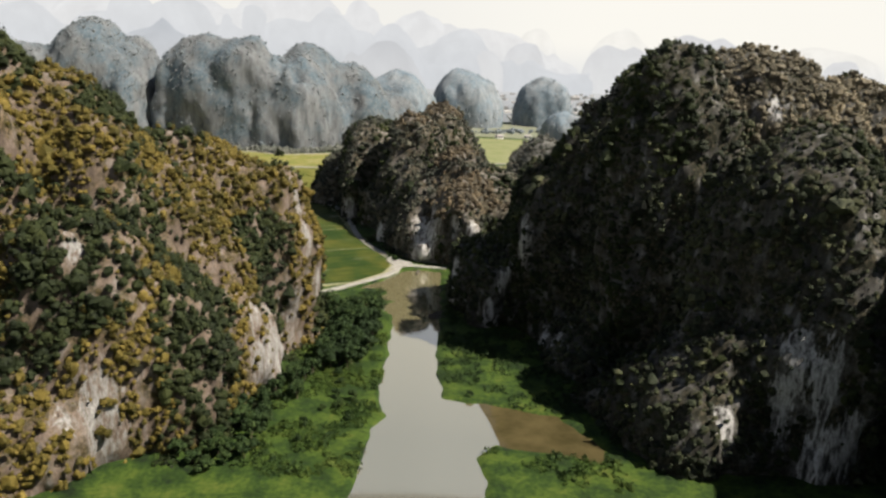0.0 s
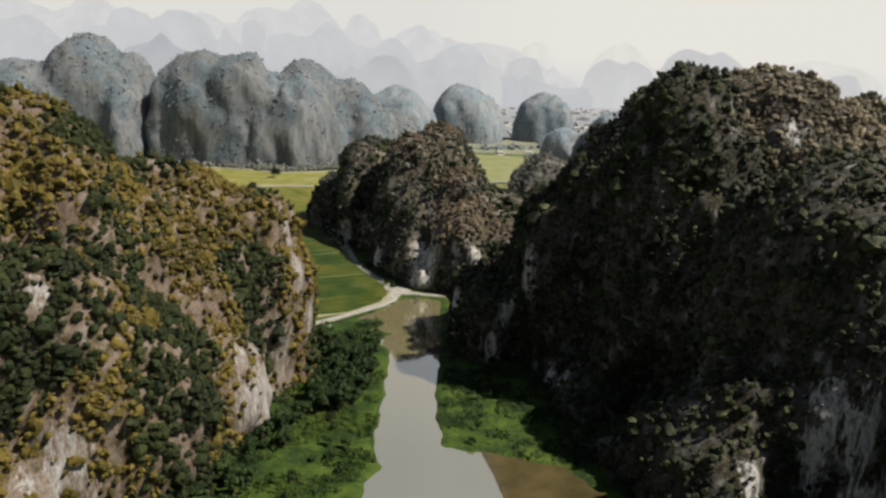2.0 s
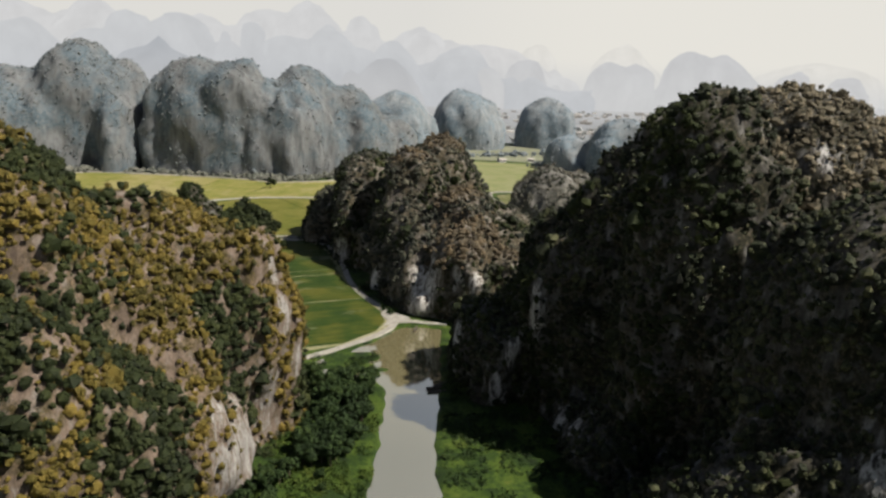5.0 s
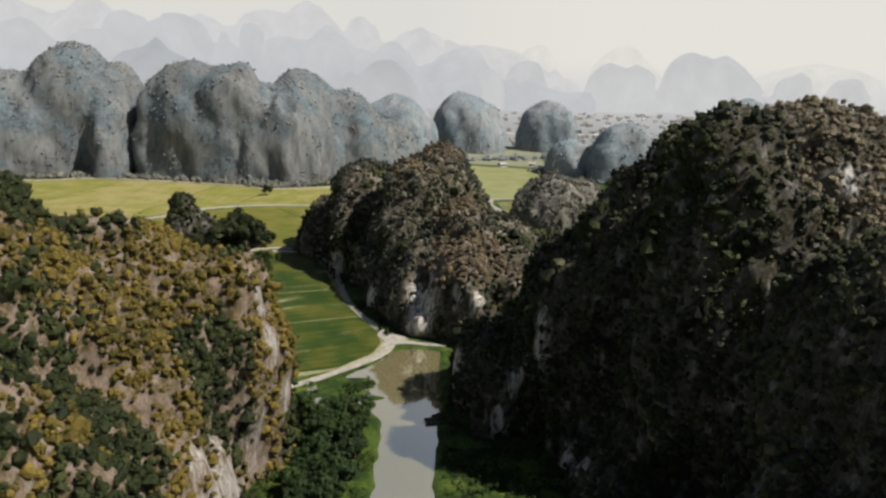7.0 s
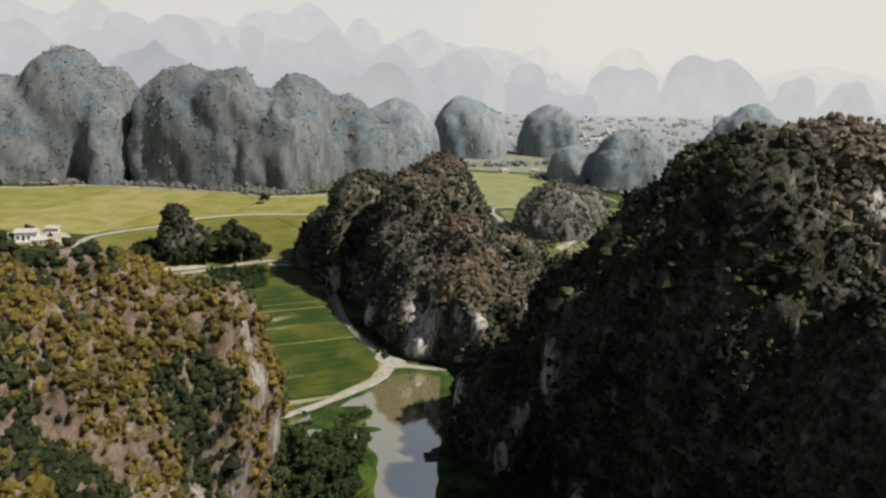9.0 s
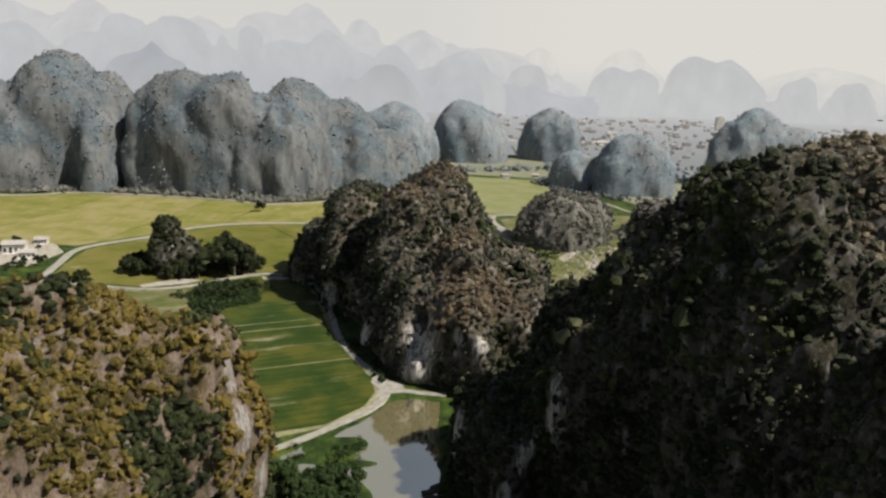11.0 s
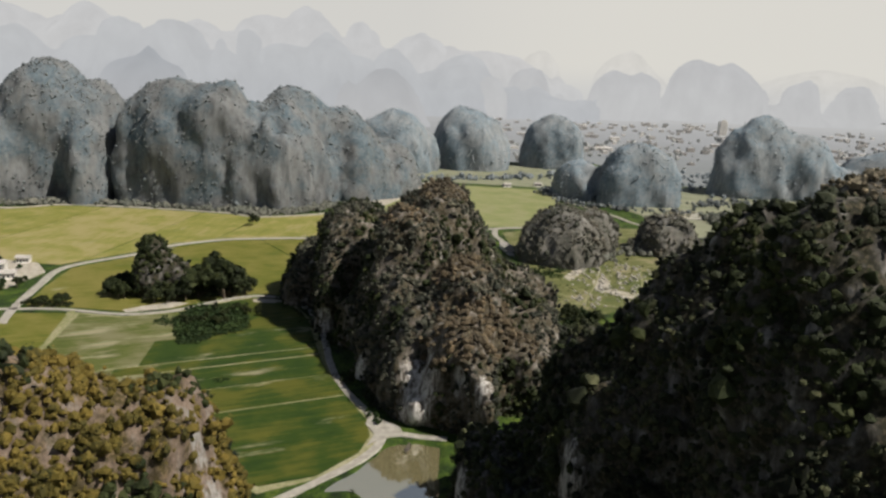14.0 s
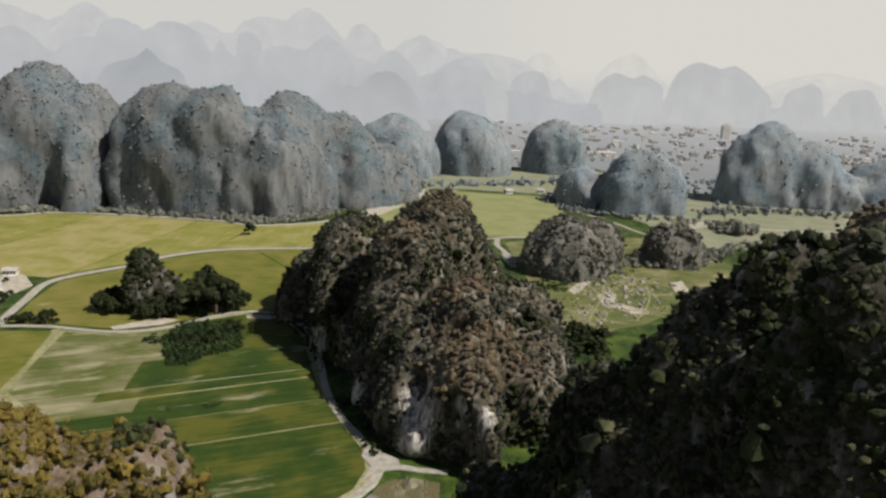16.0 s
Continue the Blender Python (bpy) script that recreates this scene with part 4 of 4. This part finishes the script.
def tree_belt(points, spread, count, size, leaf, label):
    """A far row of trees that cannot be told apart."""
    pts = np.array(points, float)
    k = rng.randint(0, len(pts) - 1, count)
    f = rng.uniform(0, 1, (count, 1))
    at = pts[k] * (1 - f) + pts[k + 1] * f + rng.normal(0, spread, (count, 2))
    r = size * rng.lognormal(0, 0.3, count)
    tri, idx = bushes(np.column_stack([at, r * 0.7]), r, 22, rng, 0.34)
    tagged(new("tree_belt", mesh_of("tree_belt", tri, idx, leaf, False)), label, "trees", kind="stuff")


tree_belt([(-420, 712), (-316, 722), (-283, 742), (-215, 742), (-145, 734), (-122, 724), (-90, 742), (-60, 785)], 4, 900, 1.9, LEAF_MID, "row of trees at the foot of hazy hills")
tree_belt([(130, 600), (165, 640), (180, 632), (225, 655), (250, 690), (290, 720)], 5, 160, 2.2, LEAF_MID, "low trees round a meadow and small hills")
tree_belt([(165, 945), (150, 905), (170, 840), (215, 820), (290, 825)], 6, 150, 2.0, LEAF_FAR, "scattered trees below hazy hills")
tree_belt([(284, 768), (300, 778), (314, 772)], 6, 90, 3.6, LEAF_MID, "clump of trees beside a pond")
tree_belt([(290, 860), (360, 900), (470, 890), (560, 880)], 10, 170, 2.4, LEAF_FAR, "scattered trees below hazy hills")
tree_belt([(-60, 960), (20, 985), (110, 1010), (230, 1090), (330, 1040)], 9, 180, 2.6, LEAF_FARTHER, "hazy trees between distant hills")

# ---- far pond, houses, boats, graves, town ----
bm = bmesh.new()
bmesh.ops.create_circle(bm, cap_ends=True, segments=40, radius=1)
for v in bm.verts:
    k = 1 + 0.2 * noise.noise((v.co.x * 1.5, v.co.y * 1.5, 2))
    v.co = Vector((v.co.x * 19 * k + 272, v.co.y * 24 * k + 812, 0.3))
tagged(part("water", bm, WATER), "small pale pond beside a distant road", "pond", kind="structure")

WALLS, nt, b = material("white_plaster", 0.85)
nt.links.new(ramp(nt, noise_node(nt, 0.6, 6, (0.75, 0.75, 0.3)), [(0.3, (0.375, 0.36, 0.33)), (0.6, (0.555, 0.54, 0.51))]), b.inputs["Base Color"])
TILES, nt, b = material("weathered_roof", 0.85)
nt.links.new(ramp(nt, noise_node(nt, 0.8, 5), [(0.3, (0.225, 0.21, 0.195)), (0.65, (0.375, 0.36, 0.338))]), b.inputs["Base Color"])
PANE, nt, b = material("dark_window", 0.15)
b.inputs["Base Color"].default_value = (0.03, 0.035, 0.04, 1)
STONE, nt, b = material("grave_stone", 0.9)
nt.links.new(ramp(nt, noise_node(nt, 0.9, 6), [(0.3, (0.15, 0.143, 0.128)), (0.6, (0.375, 0.36, 0.33))]), b.inputs["Base Color"])
TIMBER, nt, b = material("dark_boat_planks", 0.7)
nt.links.new(ramp(nt, noise_node(nt, 1.5, 5, (1, 6, 1)), [(0.3, (0.04, 0.035, 0.03)), (0.7, (0.14, 0.12, 0.1))]), b.inputs["Base Color"])


def slab(bm, x, y, z, w, d, h):
    """A box on z, bevelled lightly."""
    m = Matrix.Translation((x, y, z + h / 2)) @ Matrix.Diagonal((w, d, h, 1))
    return bmesh.ops.create_cube(bm, size=1, matrix=m)["verts"]


def house(x, y, turn, w, d, h, label):
    top = new("house")
    tagged(top, label, "house", "village houses")
    top.matrix_basis = pose(x, y, 0, 0, 0, turn)
    bm = bmesh.new()
    slab(bm, 0, 0, -0.3, w, d, h + 0.3)
    slab(bm, 0, -d / 2 - 0.9, -0.3, w * 0.9, 1.8, 0.6)
    part("wall", bm, WALLS, top)
    bm = bmesh.new()
    a = [bm.verts.new(p) for p in ((-w / 2 - 0.6, -d / 2 - 0.9, h), (w / 2 + 0.6, -d / 2 - 0.9, h), (w / 2 + 0.6, d / 2 + 0.6, h), (-w / 2 - 0.6, d / 2 + 0.6, h))]
    r = [bm.verts.new(p) for p in ((-w / 2 - 0.3, 0, h + d * 0.26), (w / 2 + 0.3, 0, h + d * 0.26))]
    for f in ((a[0], a[1], r[1], r[0]), (a[2], a[3], r[0], r[1]), (a[1], a[2], r[1]), (a[3], a[0], r[0]), (a[3], a[2], a[1], a[0])):
        bm.faces.new(f)
    part("roof", bm, TILES, top, "weathered grey pitched roof")
    for k in range(4):
        bm = bmesh.new()
        slab(bm, -w * 0.36 + k * w * 0.24, -d / 2 - 0.03, 1.0 if k != 1 else 0.1, w * 0.12, 0.12, h * 0.42 if k != 1 else h * 0.65)
        part("window" if k != 1 else "door", bm, PANE, top)


house(-214, 514, 20, 9, 6, 3.4, "white plastered village house beside the road")
house(-226, 524, 15, 12, 7, 5.6, "two-storey white village house among trees")
house(-240, 508, 25, 9, 6, 3.4, "white plastered village house among trees")
house(-222, 548, 10, 7, 5, 3.2, "small white house at the field edge")
house(74, 632, 100, 12, 6, 3.2, "long low white building beside a lane")
house(112, 950, 20, 9, 6, 3.4, "white house under hazy hills")
house(150, 965, 0, 8, 6, 3.4, "white house under hazy hills")
house(-42, 762, 40, 7, 5, 3.2, "small pale house by the far road")
bm = bmesh.new()
bmesh.ops.create_cone(bm, cap_ends=True, segments=8, radius1=0.9, radius2=0.35, depth=9, matrix=Matrix.Translation((0, 0, 4.5)))
bmesh.ops.create_icosphere(bm, subdivisions=1, radius=0.8, matrix=Matrix.Translation((0, 0, 9.4)))
slab(bm, 0, 0, -0.3, 3.0, 3.0, 1.2)
pillar = part("stone_pillar", bm, WALLS)
tagged(pillar, "slender white stone pillar at a lane bend", "pillar").location = (163, 925, 0)


def sampan(x, y, turn, label):
    """A low flat-ended river boat with a plank deck."""
    top = new("boat")
    tagged(top, label, "boat", "moored boats")
    top.matrix_basis = pose(x, y, -0.55, 0, 0, turn)
    bm = bmesh.new()
    rings = []
    for k in range(9):
        t = k / 8 * 2 - 1
        half, lift = 0.75 * (1 - 0.55 * t * t), 0.35 * t * t
        rings.append([bm.verts.new((t * 3.0, s * half * f, z + lift)) for s, f, z in ((1, 1, 0.5), (1, 0.7, -0.1), (-1, 0.7, -0.1), (-1, 1, 0.5), (-1, 0.88, 0.48), (-1, 0.62, 0.05), (1, 0.62, 0.05), (1, 0.88, 0.48))])
    for a, c in zip(rings, rings[1:]):
        for u in range(8):
            bm.faces.new((a[u], a[(u + 1) % 8], c[(u + 1) % 8], c[u]))
    bm.faces.new(rings[0])
    bm.faces.new(rings[-1][::-1])
    bmesh.ops.recalc_face_normals(bm, faces=bm.faces)
    part("hull", bm, TIMBER, top)
    for t in (-1.2, 0.2, 1.5):
        bm = bmesh.new()
        slab(bm, t, 0, 0.38, 0.3, 1.1, 0.06)
        part("seat", bm, TIMBER, top)


sampan(13.2, 279.5, 25, "dark wooden sampan moored at the bank")
sampan(13.8, 276.5, 5, "dark wooden sampan moored at the bank")
sampan(15.2, 282.5, 40, "dark wooden sampan moored under a cliff")
sampan(7.0, 337, 80, "small dark wooden boat near the causeway")

grave = new("grave")
tagged(grave, "low stone grave with headstone in a meadow", "grave", "meadow graves")
bm = bmesh.new()
slab(bm, 0, 0, -0.2, 1.6, 3.0, 0.9)
slab(bm, 0, 0, 0.7, 1.1, 2.4, 0.4)
part("tomb", bm, STONE, grave)
bm = bmesh.new()
slab(bm, 0, 1.7, -0.2, 1.4, 0.35, 2.1)
slab(bm, 0, 1.7, 1.9, 1.0, 0.35, 0.35)
part("headstone", bm, STONE, grave)
rng = np.random.RandomState(9)
YARD = [(92, 505), (112, 492), (150, 530), (178, 582), (150, 600), (112, 575)]
spots = []
while len(spots) < 95:
    x, y = rng.uniform(90, 180), rng.uniform(490, 602)
    if inside(x, y, YARD) and all((x - a) ** 2 + (y - c) ** 2 > 9 for a, c in spots):
        spots.append((x, y))
grave.matrix_basis = pose(*spots[0], 0.2, 0, 0, 20)
for x, y in spots[1:]:
    k = rng.uniform(0.45, 1.0)
    copy_thing(grave, pose(x, y, 0.2, 0, 0, rng.choice((20, 28, 110))) @ Matrix.Diagonal((k, k, k * rng.uniform(0.7, 1.3), 1)))
for line in ([(86, 515), (104, 507), (122, 500)], [(96, 540), (120, 528), (150, 522)], [(105, 565), (130, 556), (165, 560)], [(100, 500), (118, 545), (135, 600)], [(128, 505), (148, 548), (160, 600)]):
    ribbon("path", line, 1.1, 0.36, SOIL, "narrow pale path among graves", 0.5)

TOWN, nt, b = material("town_walls", 0.9)
isle = nt.nodes.new("ShaderNodeNewGeometry").outputs["Random Per Island"]
# Wall tones kept close to the glowing plain to imitate haze.
nt.links.new(ramp(nt, isle, [(0.0, (0.2, 0.2, 0.195)), (0.3, (0.26, 0.245, 0.23)), (0.65, (0.34, 0.33, 0.31)), (0.95, (0.52, 0.5, 0.47))]), b.inputs["Base Color"])
bm = bmesh.new()
for k in range(300):
    y = rng.uniform(1260, 2500)
    x = rng.uniform(0.06, 0.62) * y
    w, d, h = rng.uniform(6, 15), rng.uniform(6, 15), rng.uniform(3.5, 8)
    slab(bm, x, y, 0.2, w, d, h)
    if k % 9 == 0:
        slab(bm, x, y + 16, 0.2, w * 3.0, d, 6)
tagged(part("distant_town", bm, TOWN), "scattered pale low houses of a hazy town", "town", kind="stuff")
tree_belt([(300, 1020), (420, 1090), (600, 1110), (760, 1250)], 60, 320, 3.4, LEAF_FARTHER, "hazy trees on the plain before the town")
block = new("tower_block")
tagged(block, "pale tall building above the low hazy town", "building").location = (824, 2090, 0)
bm = bmesh.new()
slab(bm, 0, 0, 0.2, 20, 18, 36)
part("wall", bm, WALLS, block)
bm = bmesh.new()
slab(bm, 2, 0, 36.2, 10, 9, 5)
part("roof", bm, WALLS, block)
for k in range(9):
    bm = bmesh.new()
    slab(bm, 0, -9.0, 2.0 + k * 3.8, 15, 0.3, 0.7)
    part("window", bm, TILES, block)
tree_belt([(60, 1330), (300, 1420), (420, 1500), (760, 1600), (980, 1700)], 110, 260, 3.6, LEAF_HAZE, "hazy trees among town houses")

def marsh(poly, count, size, leaf, label, gaps=-0.15):
    """Low tangled growth on a bank, uneven in height."""
    xs, ys = np.array([p[0] for p in poly]), np.array([p[1] for p in poly])
    x, y = rng.uniform(xs.min(), xs.max(), count), rng.uniform(ys.min(), ys.max(), count)
    keep = (edge_distance(x, y, poly) < 0) & (ground_height(x, y) > -0.35) & (vnoise(x, y, x * 0, 7.0, 2.0) > gaps)
    x, y = x[keep], y[keep]
    r = size * rng.lognormal(0, 0.4, len(x))
    tri, idx = bushes(np.column_stack([x, y, r * 0.1]), r, 16, rng, 0.32, False)
    tagged(new("marsh_growth", mesh_of("marsh_growth", tri, idx, leaf, False)), label, "undergrowth", kind="stuff")


LEAF_MARSH = foliage("marsh_leaves", (0.0096, 0.0216, 0.00384), (0.0264, 0.048, 0.00576), (0.0624, 0.0816, 0.012), 4.0)
marsh([(-38, 165), (-8, 165), (-7, 195), (-3, 200), (-3, 285), (-28, 288), (-32, 230)], 5200, 0.6, LEAF_MARSH, "tangled bright green growth on the river bank")
# Darker leaves than the left bank: shade put into the growth's colour.
marsh([(14, 205), (24, 206), (50, 198), (58, 180), (62, 185), (46, 250), (16, 288)], 3600, 0.55, LEAF_GREEN, "tangled green growth, darker to imitate shade, on the right bank")
marsh([(20, 168), (56, 160), (56, 182), (22, 184)], 900, 0.6, LEAF_MARSH, "rough green growth between pond and field")
marsh([(-32, 286), (-6, 286), (-6, 318), (-30, 304)], 1300, 0.5, LEAF_GREEN, "reedy growth on low islets")
marsh([(-82, 377.5), (-62, 384), (-62, 388), (-82, 381.5)], 160, 0.8, LEAF_GREEN, "dark green hedge strip in the rice field")
marsh([(-48, 391), (-28, 398), (-28, 402), (-48, 395)], 160, 0.7, LEAF_GREEN, "dark green hedge strip in the rice field")
marsh([(-68, 500), (-46, 456), (-32, 412), (-20, 384), (-6, 362), (6, 352), (12, 356), (-8, 384), (-20, 416), (-34, 466), (-56, 506)], 2600, 0.9, LEAF_DEEP, "dark scrub along a hill foot")
marsh([(16, 284), (36, 260), (50, 236), (57, 180), (68, 180), (60, 238), (42, 272), (20, 298)], 1500, 0.9, LEAF_DEEP, "dark scrub along a cliff foot")
marsh([(-56, 168), (-44, 168), (-34, 206), (-30, 246), (-38, 246), (-44, 206)], 1400, 0.9, LEAF_DEEP, "dark scrub along a cliff foot")
marsh([(70, 440), (100, 450), (112, 486), (92, 500), (80, 470)], 500, 0.9, LEAF_GREEN, "green scrub at a meadow edge")
marsh([(-185, 468), (-160, 466), (-160, 474), (-184, 476)], 160, 1.0, LEAF_DEEP, "dark bushes beside a road")
marsh([(-106, 455), (-94, 422), (-86, 424), (-81, 434), (-68, 445), (-74, 466), (-84, 480), (-101, 475)], 4200, 0.9, LEAF_GREEN, "dark thicket of water plants in the rice field", -0.7)
marsh([(-114, 447), (-112, 458), (-106, 457), (-104, 445)], 160, 0.7, LEAF_GREEN, "green thicket beside a paddy")
for shape in ([(118, 591), (126, 592), (112, 566), (104, 552), (102, 561)], [(122, 539), (138, 529), (140, 520), (129, 518), (118, 532)], [(118, 554), (128, 566), (130, 556), (124, 534), (116, 532)],
              [(173, 587), (184, 595), (180, 569), (170, 566)]):
    plot(shape, SAND, "patch of bare pale sand in a meadow", 0.31, "ground")
for line in ([(84, 536), (91, 524), (98, 512)], [(86, 495), (93, 501), (101, 506)], [(140, 520), (152, 512), (160, 520)]):
    ribbon("path", line, 1.5, 0.4, SOIL, "narrow pale path among graves", 0.5)
marsh([(84, 505), (108, 486), (150, 526), (186, 590), (160, 640), (112, 590), (90, 560)], 900, 0.7, LEAF_MARSH, "low hedges and weeds among graves")
marsh([(80, 560), (96, 556), (112, 590), (140, 612), (132, 622), (98, 596), (84, 590)], 700, 1.3, LEAF_GREEN, "bushes at the foot of a small hill")
